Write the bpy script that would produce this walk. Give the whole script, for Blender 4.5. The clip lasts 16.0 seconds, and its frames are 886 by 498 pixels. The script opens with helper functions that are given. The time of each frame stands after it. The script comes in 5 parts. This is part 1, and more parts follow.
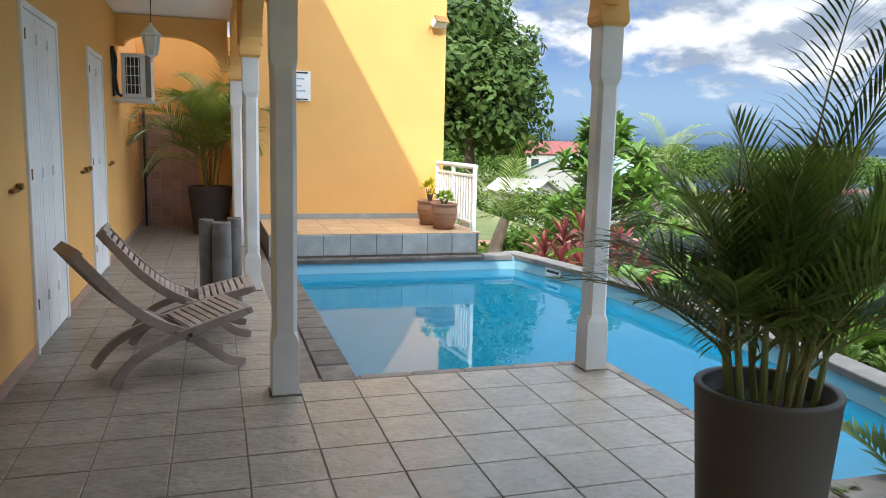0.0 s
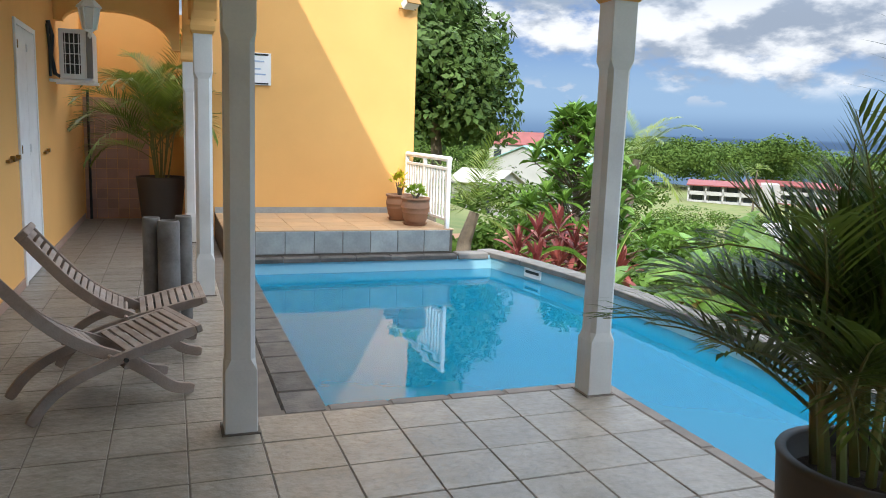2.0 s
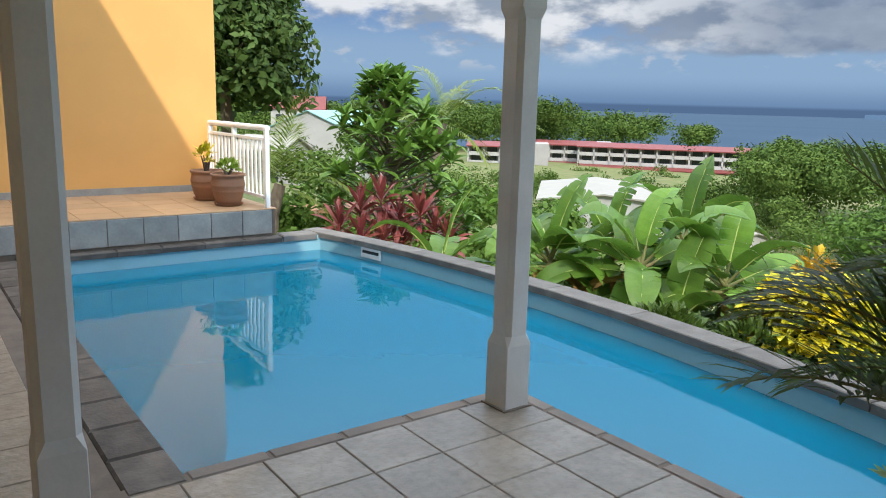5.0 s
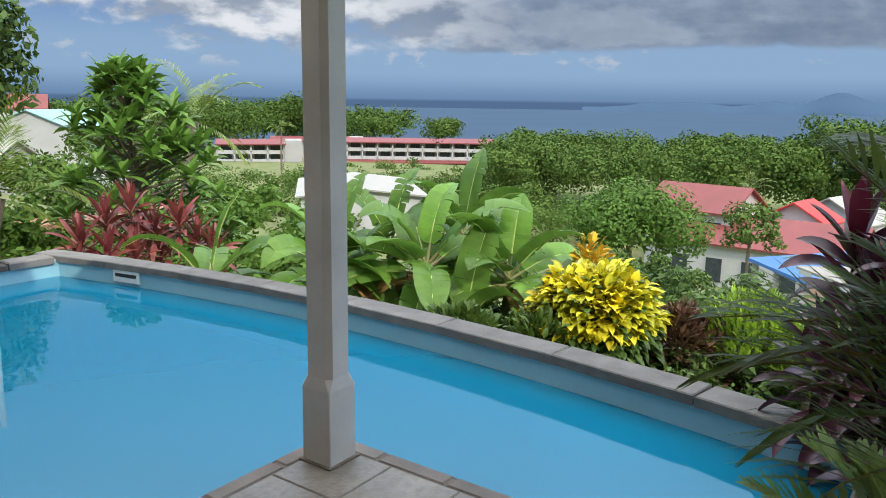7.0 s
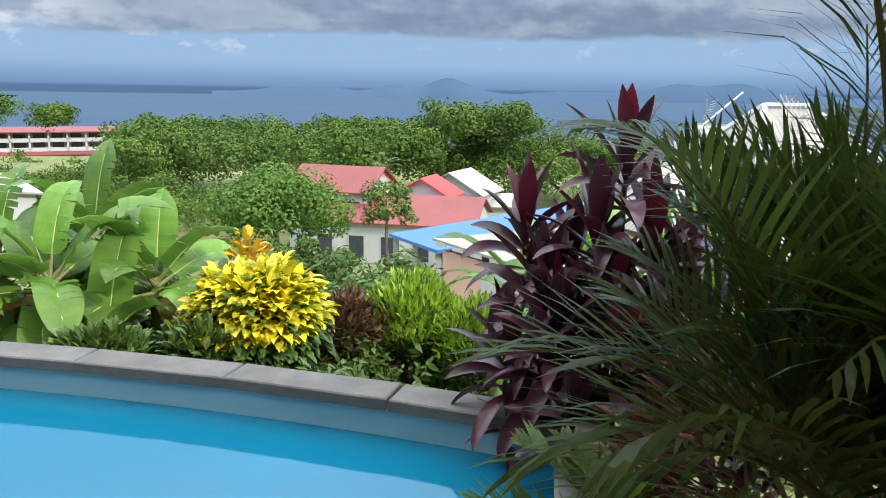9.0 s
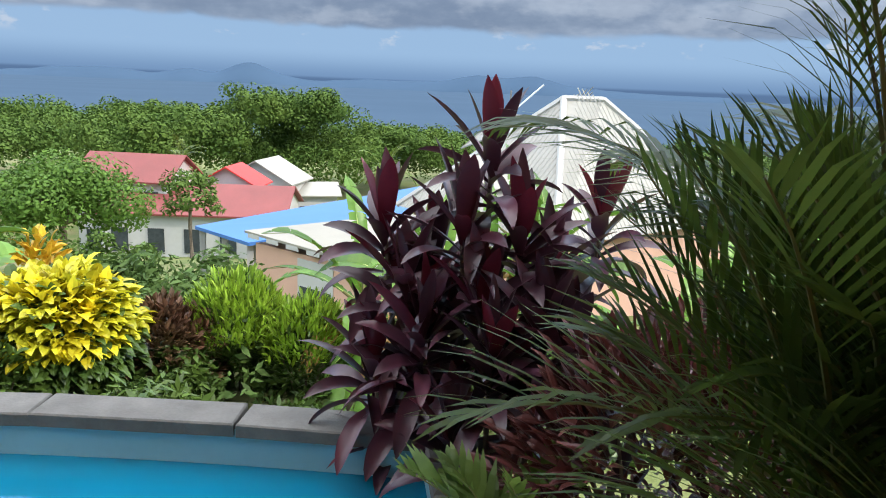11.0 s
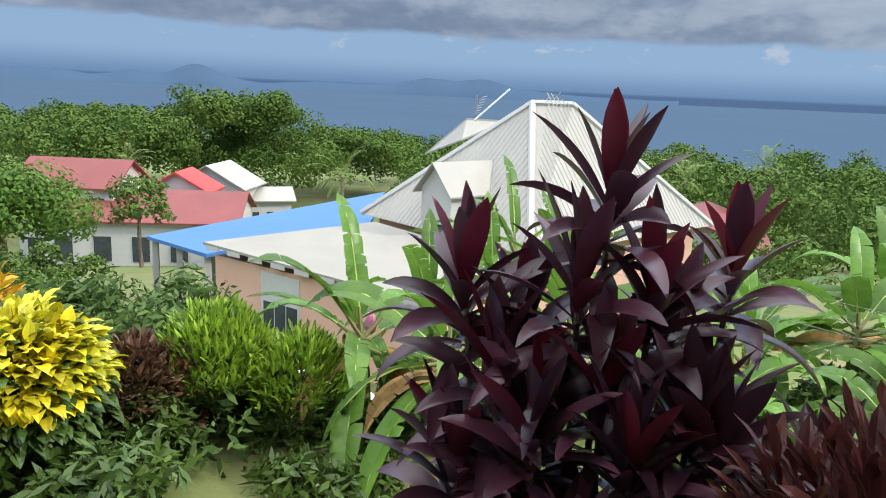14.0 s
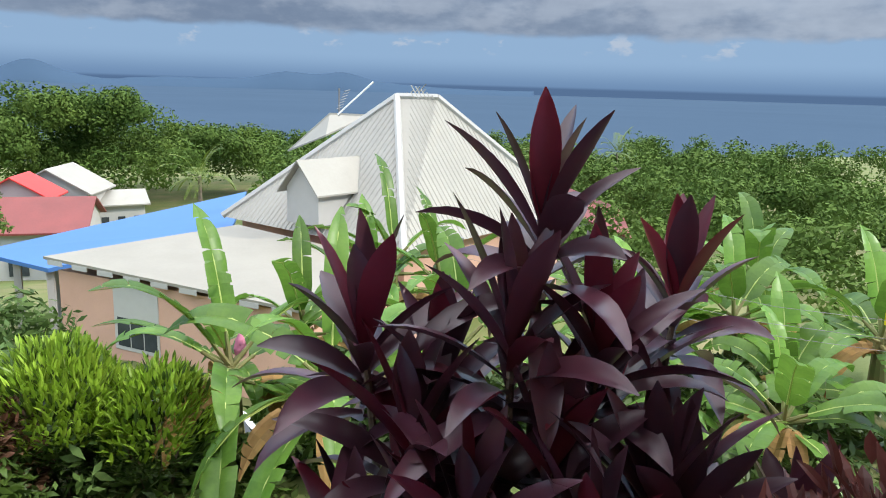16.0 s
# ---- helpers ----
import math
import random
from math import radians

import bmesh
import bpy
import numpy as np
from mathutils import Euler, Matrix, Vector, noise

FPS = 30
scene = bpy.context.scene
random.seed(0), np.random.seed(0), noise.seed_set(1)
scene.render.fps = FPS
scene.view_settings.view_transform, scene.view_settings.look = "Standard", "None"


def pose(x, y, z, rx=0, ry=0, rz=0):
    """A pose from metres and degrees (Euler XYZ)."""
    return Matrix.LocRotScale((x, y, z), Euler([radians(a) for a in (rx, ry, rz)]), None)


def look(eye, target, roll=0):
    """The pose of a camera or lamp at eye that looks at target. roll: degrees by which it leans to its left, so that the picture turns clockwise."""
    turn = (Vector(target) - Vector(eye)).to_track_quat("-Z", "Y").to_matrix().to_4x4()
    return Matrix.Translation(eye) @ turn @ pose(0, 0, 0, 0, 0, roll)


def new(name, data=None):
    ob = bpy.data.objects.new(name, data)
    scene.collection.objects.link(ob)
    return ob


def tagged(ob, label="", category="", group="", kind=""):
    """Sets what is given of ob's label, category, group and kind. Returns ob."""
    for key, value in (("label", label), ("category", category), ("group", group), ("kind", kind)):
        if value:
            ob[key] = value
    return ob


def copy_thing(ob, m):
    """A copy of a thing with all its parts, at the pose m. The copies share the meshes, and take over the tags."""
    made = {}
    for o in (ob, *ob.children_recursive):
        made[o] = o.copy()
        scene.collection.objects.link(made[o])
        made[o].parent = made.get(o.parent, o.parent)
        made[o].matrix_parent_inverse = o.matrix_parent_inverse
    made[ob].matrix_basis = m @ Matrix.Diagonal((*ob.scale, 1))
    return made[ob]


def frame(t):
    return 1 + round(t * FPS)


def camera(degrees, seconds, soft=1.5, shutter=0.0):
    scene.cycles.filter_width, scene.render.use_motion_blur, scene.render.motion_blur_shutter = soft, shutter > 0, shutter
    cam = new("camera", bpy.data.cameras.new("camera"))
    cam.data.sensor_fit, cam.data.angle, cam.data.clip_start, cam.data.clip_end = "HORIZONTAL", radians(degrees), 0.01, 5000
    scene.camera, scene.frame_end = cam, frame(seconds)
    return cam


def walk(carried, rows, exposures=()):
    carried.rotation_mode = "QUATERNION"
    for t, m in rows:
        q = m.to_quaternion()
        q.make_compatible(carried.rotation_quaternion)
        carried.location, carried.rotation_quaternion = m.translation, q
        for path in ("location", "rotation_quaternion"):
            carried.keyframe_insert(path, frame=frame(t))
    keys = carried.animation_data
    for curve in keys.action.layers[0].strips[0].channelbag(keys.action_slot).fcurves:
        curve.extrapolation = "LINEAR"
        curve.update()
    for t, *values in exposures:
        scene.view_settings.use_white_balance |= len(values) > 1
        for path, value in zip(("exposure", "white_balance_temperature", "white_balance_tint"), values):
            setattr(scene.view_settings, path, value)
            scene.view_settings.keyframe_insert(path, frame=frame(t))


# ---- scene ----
cam = camera(61.0, 16.0, soft=1.0)
METRES, EYE, TILT, LEAN, TURN = 4.9, 1.465, 0.0, 0.0, -17.0
ROWS = [
    (0.0, 0.0, 0.0, 0.0, 0.19, -8.09, -1.33),
    (0.5, -0.0126, 0.0365, 0.0016, -0.43, -8.51, -1.33),
    (1.0, -0.0192, 0.0709, -0.0006, -0.99, -8.82, -1.56),
    (1.5, -0.0195, 0.1079, 0.0038, -1.65, -8.77, -1.78),
    (2.0, -0.026, 0.1385, 0.0011, -2.69, -8.8, -2.06),
    (2.5, -0.0436, 0.1778, 0.0031, -4.31, -8.91, -2.09),
    (3.0, -0.0578, 0.2112, 0.0016, -6.36, -9.18, -2.03),
    (5.5, -0.1086, 0.3643, -0.0008, -23.02, -11.1, -1.28),
    (6.0, -0.1036, 0.3949, 0.0004, -27.18, -10.99, -1.05),
    (6.5, -0.095, 0.4282, -0.0009, -32.05, -10.85, -0.99),
    (7.0, -0.0856, 0.4688, -0.0036, -37.71, -10.89, -0.85),
    (7.5, -0.085, 0.5012, -0.0018, -43.76, -11.15, -0.69),
    (8.0, -0.0767, 0.5196, -0.004, -49.95, -11.45, -0.63),
    (8.5, -0.0497, 0.5404, -0.0049, -56.87, -11.63, -0.7),
    (9.0, -0.024, 0.5531, -0.0045, -64.78, -11.67, -0.83),
    (9.5, -0.011, 0.5665, -0.005, -73.27, -11.65, -1.11),
    (9.7, -0.0068, 0.5735, -0.005, -75.7, -11.55, -1.25),
    (11.8, 0.0372, 0.6487, -0.0042, -79.5, -12.3, -2.4),
    (12.0, 0.0447, 0.6606, -0.0039, -79.42, -12.38, -2.49),
    (12.5, 0.0674, 0.6931, -0.0034, -78.98, -12.4, -2.65),
    (13.0, 0.0881, 0.7199, -0.0016, -79.64, -12.33, -2.62),
    (13.5, 0.1171, 0.7324, -0.0038, -81.0, -12.16, -2.55),
    (14.0, 0.1576, 0.7416, -0.0003, -82.93, -11.85, -2.44),
    (14.5, 0.1873, 0.7517, 0.0008, -85.34, -11.74, -2.37),
    (15.0, 0.2219, 0.7665, 0.0052, -88.03, -11.85, -2.15),
    (15.5, 0.2446, 0.7724, 0.0039, -90.71, -12.06, -1.93),
    (16.0, 0.2686, 0.7669, 0.0044, -93.33, -12.02, -1.68),
]
EXPOSURES = [(0.0, 0.50), (3.0, 0.30), (5.5, 0.05), (7.0, 0.06), (8.5, 0.26), (9.5, 0.42), (12.0, 0.24), (16.0, 0.14)]
walk(cam, [(t, pose(0, 0, EYE, TILT, LEAN, TURN) @ pose(METRES * x, METRES * y, METRES * z, 90 + pitch, roll, yaw)) for t, x, y, z, yaw, pitch, roll in ROWS], EXPOSURES)

# ---- light ----
SUN_WAY = Vector((0.42, 1.0, -0.735)).normalized()
sun_data = bpy.data.lights.new("sun", "SUN")
sun_data.energy, sun_data.angle, sun_data.color = 2.9, radians(0.6), (1.0, 0.94, 0.84)
sun = new("sun", sun_data)
sun.matrix_world = look(-SUN_WAY * 30, (0, 0, 0))
world = bpy.data.worlds.new("sky")
scene.world = world
world.use_nodes = True


def build_sky(w):
    nt = w.node_tree
    nt.nodes.clear()
    add = nt.nodes.new
    out, bg = add("ShaderNodeOutputWorld"), add("ShaderNodeBackground")
    sky, co = add("ShaderNodeTexSky"), add("ShaderNodeTexCoord")
    sky.sky_type, sky.sun_disc = "NISHITA", False
    sky.sun_elevation, sky.sun_rotation = math.asin(-SUN_WAY.z), math.atan2(-SUN_WAY.x, -SUN_WAY.y)
    sky.air_density, sky.dust_density, sky.ozone_density = 1.0, 0.2, 3.0
    sep = add("ShaderNodeSeparateXYZ")
    nt.links.new(co.outputs["Generated"], sep.inputs[0])
    x, y, z = sep.outputs

    def feed(v, socket):
        if isinstance(v, (int, float)):
            socket.default_value = v
        else:
            nt.links.new(v, socket)

    def calc(op, a, b=0.0):
        m = add("ShaderNodeMath")
        m.operation = op
        feed(a, m.inputs[0])
        feed(b, m.inputs[1])
        return m.outputs[0]

    def step(v, lo, hi, a=0.0, b=1.0):
        m = add("ShaderNodeMapRange")
        m.interpolation_type = "SMOOTHSTEP"
        for k, q in (("Value", v), ("From Min", lo), ("From Max", hi), ("To Min", a), ("To Max", b)):
            feed(q, m.inputs[k])
        return m.outputs[0]

    def blend(f, a, b):
        m = add("ShaderNodeMix")
        m.data_type = "RGBA"
        feed(f, m.inputs["Factor"])
        for v, k in ((a, 6), (b, 7)):
            if isinstance(v, tuple):
                m.inputs[k].default_value = (*v, 1)
            else:
                nt.links.new(v, m.inputs[k])
        return m.outputs[2]

    def fluff(scale, detail, lift=0.0, tall=2.6, rough=0.55):
        com, n = add("ShaderNodeCombineXYZ"), add("ShaderNodeTexNoise")
        feed(x, com.inputs[0])
        feed(y, com.inputs[1])
        feed(calc("MULTIPLY", calc("ADD", z, lift), tall), com.inputs[2])
        n.inputs["Scale"].default_value, n.inputs["Detail"].default_value, n.inputs["Roughness"].default_value = scale, detail, rough
        nt.links.new(com.outputs[0], n.inputs["Vector"])
        return n.outputs[0]

    big, above, fine, wide = fluff(4.6, 9, 0.0, 2.2), fluff(4.6, 9, 0.03, 2.2), fluff(26.0, 7, 0.0, 1.8), fluff(2.6, 5, 0.0, 6.0)
    # open sky: hazy at the horizon, paler above it, blue higher up
    air = blend(step(z, 0.002, 0.042), (0.95, 1.62, 2.75), (1.75, 2.68, 3.95))
    air = blend(step(z, 0.06, 0.14), air, (0.92, 1.75, 3.55))
    air = blend(step(z, 0.15, 0.5), air, sky.outputs[0])
    # far water fades into the haze
    air = blend(step(z, 0.003, 0.0075), (0.58, 1.02, 1.85), air)
    # a long grey bank with a level base over the sea
    base = calc("ADD", z, calc("MULTIPLY", calc("SUBTRACT", big, 0.5), 0.035))
    base = calc("ADD", base, calc("MULTIPLY", calc("SUBTRACT", fine, 0.5), 0.012))
    bank = step(base, 0.064, 0.074, 0.0, 0.97)
    veil = step(z, 0.14, 0.30)
    lit = calc("ADD", calc("MULTIPLY", step(calc("SUBTRACT", big, above), -0.05, 0.07), calc("SUBTRACT", 1.0, veil)), calc("MULTIPLY", veil, 0.45))
    body = calc("ADD", calc("MULTIPLY", wide, 0.9), calc("MULTIPLY", fine, 0.35))
    under = blend(calc("ADD", calc("MULTIPLY", veil, 0.4), calc("MULTIPLY", calc("SUBTRACT", 1.0, veil), step(calc("ADD", body, calc("MULTIPLY", z, 1.2)), 0.55, 0.98))), (1.1, 1.48, 2.15), (2.35, 2.85, 3.6))
    # heaped white cumulus along the coast
    heap = calc("ADD", calc("ADD", calc("MULTIPLY", big, 0.8), calc("MULTIPLY", fine, 0.2)), calc("MULTIPLY", step(z, 0.05, 0.17), 0.16))
    puffs = calc("MULTIPLY", step(heap, 0.525, 0.62), step(z, 0.045, 0.08))
    white = blend(lit, (1.9, 2.3, 2.95), (5.0, 5.2, 5.5))
    coast = step(calc("SUBTRACT", y, calc("MULTIPLY", x, 0.72)), -0.18, 0.20)
    cover = calc("ADD", calc("MULTIPLY", bank, calc("SUBTRACT", 1.0, coast)), calc("MULTIPLY", puffs, coast))
    cover = calc("ADD", calc("MULTIPLY", cover, calc("SUBTRACT", 1.0, veil)), calc("MULTIPLY", veil, 0.62))
    cloud = blend(coast, blend(calc("MULTIPLY", lit, 0.35), under, (3.1, 3.5, 4.1)), white)
    cloud = blend(veil, cloud, blend(step(z, 0.40, 0.75), (1.7, 2.6, 3.6), (2.7, 2.75, 2.85)))
    # small bright puffs under the bank
    small = calc("MULTIPLY", step(fluff(16.0, 5, 0.01, 2.0), 0.58, 0.66), calc("MULTIPLY", step(z, 0.040, 0.055), step(z, 0.062, 0.078, 1.0, 0.0)))
    air = blend(calc("MULTIPLY", small, 0.6), air, (3.4, 3.7, 4.2))
    # unseen clouds overhead made far brighter than the sea bank, to fill shade
    high = add("ShaderNodeVectorMath")
    high.operation = "SCALE"
    nt.links.new(cloud, high.inputs[0])
    feed(step(z, 0.24, 0.72, 1.0, 11.5), high.inputs["Scale"])
    mix = add("ShaderNodeMix")
    mix.data_type = "RGBA"
    feed(cover, mix.inputs["Factor"])
    nt.links.new(air, mix.inputs[6])
    nt.links.new(high.outputs[0], mix.inputs[7])
    nt.links.new(mix.outputs[2], bg.inputs[0])
    bg.inputs[1].default_value = 0.15
    nt.links.new(bg.outputs[0], out.inputs[0])


build_sky(world)

# ---- materials ----


def mat(name, a, b=None, scale=3.0, fine=60.0, rough=0.7, metal=0.0, bump=0.1, spec=0.4, vary=0.0, island=0.0, detail=6.0, dirt=None, dirt_scale=1.2, dirt_amount=0.0, see=0.0, wave=None):
    """Surface of two blended colours with noise at two scales, optional stains, per-object and per-piece variation."""
    m = bpy.data.materials.new(name)
    m.use_nodes = True
    nt = m.node_tree
    p = nt.nodes["Principled BSDF"]
    add, link = nt.nodes.new, nt.links.new
    b = b or tuple(c * 0.8 for c in a)
    geo = add("ShaderNodeNewGeometry")
    n1, n2 = add("ShaderNodeTexNoise"), add("ShaderNodeTexNoise")
    for n, sc in ((n1, scale), (n2, fine)):
        n.inputs["Scale"].default_value, n.inputs["Detail"].default_value = sc, detail
        link(geo.outputs["Position"], n.inputs["Vector"])
    s = add("ShaderNodeMath")
    s.operation = "MULTIPLY_ADD"
    link(n2.outputs[0], s.inputs[0])
    s.inputs[1].default_value = 0.35
    link(n1.outputs[0], s.inputs[2])
    r = add("ShaderNodeValToRGB")
    r.color_ramp.elements[0].position, r.color_ramp.elements[1].position = 0.45, 0.9
    r.color_ramp.elements[0].color, r.color_ramp.elements[1].color = (*a, 1), (*b, 1)
    link(s.outputs[0], r.inputs[0])
    col = r.outputs[0]
    if dirt:
        n3, r3, mx = add("ShaderNodeTexNoise"), add("ShaderNodeValToRGB"), add("ShaderNodeMix")
        n3.inputs["Scale"].default_value, n3.inputs["Detail"].default_value = dirt_scale, 8
        link(geo.outputs["Position"], n3.inputs["Vector"])
        r3.color_ramp.elements[0].position, r3.color_ramp.elements[1].position = 0.48, 0.72
        r3.color_ramp.elements[1].color = (dirt_amount,) * 3 + (1,)
        link(n3.outputs[0], r3.inputs[0])
        mx.data_type = "RGBA"
        link(r3.outputs[0], mx.inputs["Factor"])
        link(col, mx.inputs[6])
        mx.inputs[7].default_value = (*dirt, 1)
        col = mx.outputs[2]
    for amount, node, socket in ((vary, "ShaderNodeObjectInfo", "Random"), (island, "ShaderNodeNewGeometry", "Random Per Island")):
        if amount:
            src, hs, mr = add(node), add("ShaderNodeHueSaturation"), add("ShaderNodeMapRange")
            link(src.outputs[socket], mr.inputs["Value"])
            mr.inputs["To Min"].default_value, mr.inputs["To Max"].default_value = 1 - amount, 1 + amount
            link(mr.outputs[0], hs.inputs["Value"])
            link(col, hs.inputs["Color"])
            col = hs.outputs[0]
    link(col, p.inputs["Base Color"])
    p.inputs["Roughness"].default_value, p.inputs["Metallic"].default_value = rough, metal
    p.inputs["Specular IOR Level"].default_value = spec
    if bump:
        bp = add("ShaderNodeBump")
        bp.inputs["Strength"].default_value, bp.inputs["Distance"].default_value = bump, 0.02
        if wave:
            w = add("ShaderNodeTexWave")
            w.inputs["Scale"].default_value, w.inputs["Distortion"].default_value = wave, 0.0
            link(geo.outputs["Position"], w.inputs["Vector"])
            link(w.outputs[0], bp.inputs["Height"])
        else:
            link(s.outputs[0], bp.inputs["Height"])
        link(bp.outputs[0], p.inputs["Normal"])
    if see:
        tr, ms, o = add("ShaderNodeBsdfTranslucent"), add("ShaderNodeMixShader"), nt.nodes["Material Output"]
        link(col, tr.inputs["Color"])
        ms.inputs[0].default_value = see
        link(p.outputs[0], ms.inputs[1])
        link(tr.outputs[0], ms.inputs[2])
        link(ms.outputs[0], o.inputs["Surface"])
    return m


YELLOW = mat("yellow_plaster", (0.82, 0.455, 0.15), (0.76, 0.41, 0.132), 1.5, 90, 0.85, bump=0.06, dirt=(0.66, 0.37, 0.13), dirt_scale=0.8, dirt_amount=0.35)
WHITE = mat("white_paint", (0.86, 0.86, 0.85), (0.80, 0.80, 0.79), 2.5, 70, 0.55, bump=0.05, dirt=(0.55, 0.53, 0.48), dirt_scale=2.2, dirt_amount=0.3)
COLUMN_PAINT = mat("column_paint", (0.70, 0.68, 0.64), (0.60, 0.58, 0.55), 3, 80, 0.6, bump=0.06, dirt=(0.42, 0.40, 0.36), dirt_scale=2.5, dirt_amount=0.35)
CEILING = mat("ceiling_paint", (0.88, 0.88, 0.87), (0.84, 0.84, 0.83), 1.5, 60, 0.8, bump=0.04)
TILE = mat("floor_tile", (0.275, 0.24, 0.20), (0.185, 0.16, 0.13), 6, 28, 0.36, bump=0.7, vary=0.09, dirt=(0.17, 0.147, 0.122), dirt_scale=24, dirt_amount=0.85)
GROUT = mat("grout", (0.17, 0.14, 0.115), (0.11, 0.09, 0.075), 8, 80, 0.9)
TAN_TILE = mat("tan_tile", (0.50, 0.33, 0.19), (0.40, 0.26, 0.15), 4, 40, 0.4, bump=0.1, vary=0.08)
GREY_TILE = mat("grey_tile", (0.36, 0.36, 0.34), (0.25, 0.25, 0.24), 5, 40, 0.5, bump=0.1, vary=0.12)
PINK_TILE = mat("pink_tile", (0.48, 0.30, 0.24), (0.40, 0.25, 0.2), 5, 50, 0.4, bump=0.05, vary=0.1)
SKIRTING = mat("skirting_tile", (0.42, 0.27, 0.21), (0.33, 0.22, 0.17), 5, 50, 0.5, vary=0.1)
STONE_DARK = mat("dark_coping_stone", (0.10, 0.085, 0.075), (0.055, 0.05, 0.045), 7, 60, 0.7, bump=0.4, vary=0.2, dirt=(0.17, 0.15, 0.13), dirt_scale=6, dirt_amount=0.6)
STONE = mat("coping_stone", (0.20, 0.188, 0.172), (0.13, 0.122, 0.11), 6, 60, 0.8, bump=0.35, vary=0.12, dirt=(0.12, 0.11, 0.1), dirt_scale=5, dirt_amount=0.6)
BRICK_EDGE = mat("terracotta_edge", (0.20, 0.17, 0.15), (0.14, 0.12, 0.105), 6, 60, 0.75, bump=0.25, vary=0.12)
POOL = mat("pool_liner", (0.29, 0.54, 0.63), (0.26, 0.49, 0.58), 1.5, 30, 0.5, bump=0.02, dirt=(0.30, 0.50, 0.56), dirt_scale=2.0, dirt_amount=0.5)
POOL_WALL = mat("pool_wall_render", (0.45, 0.45, 0.42), (0.34, 0.34, 0.32), 2, 50, 0.9)
DARK = mat("dark_metal", (0.03, 0.03, 0.03), (0.02, 0.02, 0.02), rough=0.5)
BRASS = mat("old_brass", (0.30, 0.17, 0.05), (0.2, 0.11, 0.04), rough=0.45, metal=0.8)
TEAK = mat("weathered_teak", (0.36, 0.28, 0.23), (0.22, 0.165, 0.135), 4, 120, 0.8, bump=0.3, vary=0.12, dirt=(0.40, 0.36, 0.33), dirt_scale=6, dirt_amount=0.5)
POT_GREY = mat("taupe_planter", (0.078, 0.064, 0.054), (0.066, 0.054, 0.046), 2, 90, 0.6, bump=0.03)
TERRACOTTA = mat("terracotta", (0.40, 0.22, 0.13), (0.3, 0.16, 0.1), 4, 60, 0.85, bump=0.15)
SOIL = mat("soil", (0.07, 0.045, 0.03), (0.03, 0.02, 0.015), 12, 80, 1.0, bump=0.8)
OLD_POST = mat("weathered_post", (0.16, 0.14, 0.125), (0.085, 0.072, 0.062), 6, 60, 0.6, bump=0.3, dirt=(0.26, 0.25, 0.24), dirt_scale=4, dirt_amount=0.5)
ZINC = mat("grey_tube", (0.26, 0.26, 0.26), (0.2, 0.19, 0.19), 5, 80, 0.45, metal=0.3)
GRASS = mat("lawn", (0.09, 0.13, 0.03), (0.15, 0.16, 0.05), 0.6, 25, 0.95, bump=0.8, dirt=(0.22, 0.17, 0.09), dirt_scale=0.35, dirt_amount=0.7)
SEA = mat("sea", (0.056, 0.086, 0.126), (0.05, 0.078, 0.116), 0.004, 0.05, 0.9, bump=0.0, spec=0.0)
# distance haze is mixed into the island colour as blue
ISLAND = mat("haze_painted_island", (0.053, 0.087, 0.134), (0.05, 0.082, 0.127), 0.002, 0.02, 1.0, bump=0, spec=0)
ROOF_WHITE = mat("white_sheet_roof", (0.335, 0.318, 0.275), (0.29, 0.275, 0.237), 0.8, 12, 0.6, bump=0.02, dirt=(0.36, 0.335, 0.285), dirt_scale=0.6, dirt_amount=0.4)
ROOF_CREAM = mat("cream_sheet_roof", (0.285, 0.263, 0.217), (0.245, 0.226, 0.186), 0.8, 12, 0.6, bump=0.02, dirt=(0.23, 0.21, 0.175), dirt_scale=0.6, dirt_amount=0.4)
# made pale so the unseen patio throws sunlight back under the porch
PALE_BOUNCE = mat("pale_bounce", (0.68, 0.65, 0.60), (0.58, 0.55, 0.5), 1.5, 30, 0.85)
ROOF_RED = mat("red_sheet_roof", (0.22, 0.05, 0.045), (0.17, 0.04, 0.036), 0.5, 8, 0.6, bump=0.02)
ROOF_BLUE = mat("blue_sheet_roof", (0.06, 0.165, 0.42), (0.053, 0.15, 0.38), 0.5, 8, 0.5, bump=0.02)
ROOF_TEAL = mat("teal_sheet_roof", (0.25, 0.45, 0.44), (0.22, 0.4, 0.4), 0.3, 4, 0.7, bump=0)
PINK_WALL = mat("pink_render", (0.60, 0.36, 0.27), (0.52, 0.31, 0.23), 1, 30, 0.9, bump=0.05)
FAR_WHITE = mat("far_white_wall", (0.47, 0.455, 0.43), (0.40, 0.385, 0.36), 0.3, 4, 0.9, bump=0)
FAR_GREY = mat("far_grey_wall", (0.40, 0.38, 0.36), (0.33, 0.31, 0.3), 0.3, 4, 0.9, bump=0)
WINDOW_DARK = mat("dark_glazing", (0.05, 0.06, 0.07), (0.03, 0.035, 0.04), rough=0.15, bump=0)
ASPHALT = mat("court_asphalt", (0.24, 0.23, 0.22), (0.19, 0.18, 0.18), 0.2, 5, 0.9, bump=0)
BARK = mat("bark", (0.20, 0.16, 0.12), (0.11, 0.085, 0.065), 5, 60, 0.95, bump=0.6)
STEM_GREEN = mat("green_stem", (0.16, 0.2, 0.06), (0.2, 0.16, 0.07), 5, 40, 0.7)


def leaf_mat(name, a, b, rough=0.45, see=0.25, island=0.3, spec=0.35, vary=0.0):
    return mat(name, a, b, 2.5, 30, rough, bump=0.05, island=island, see=see, spec=spec, vary=vary)


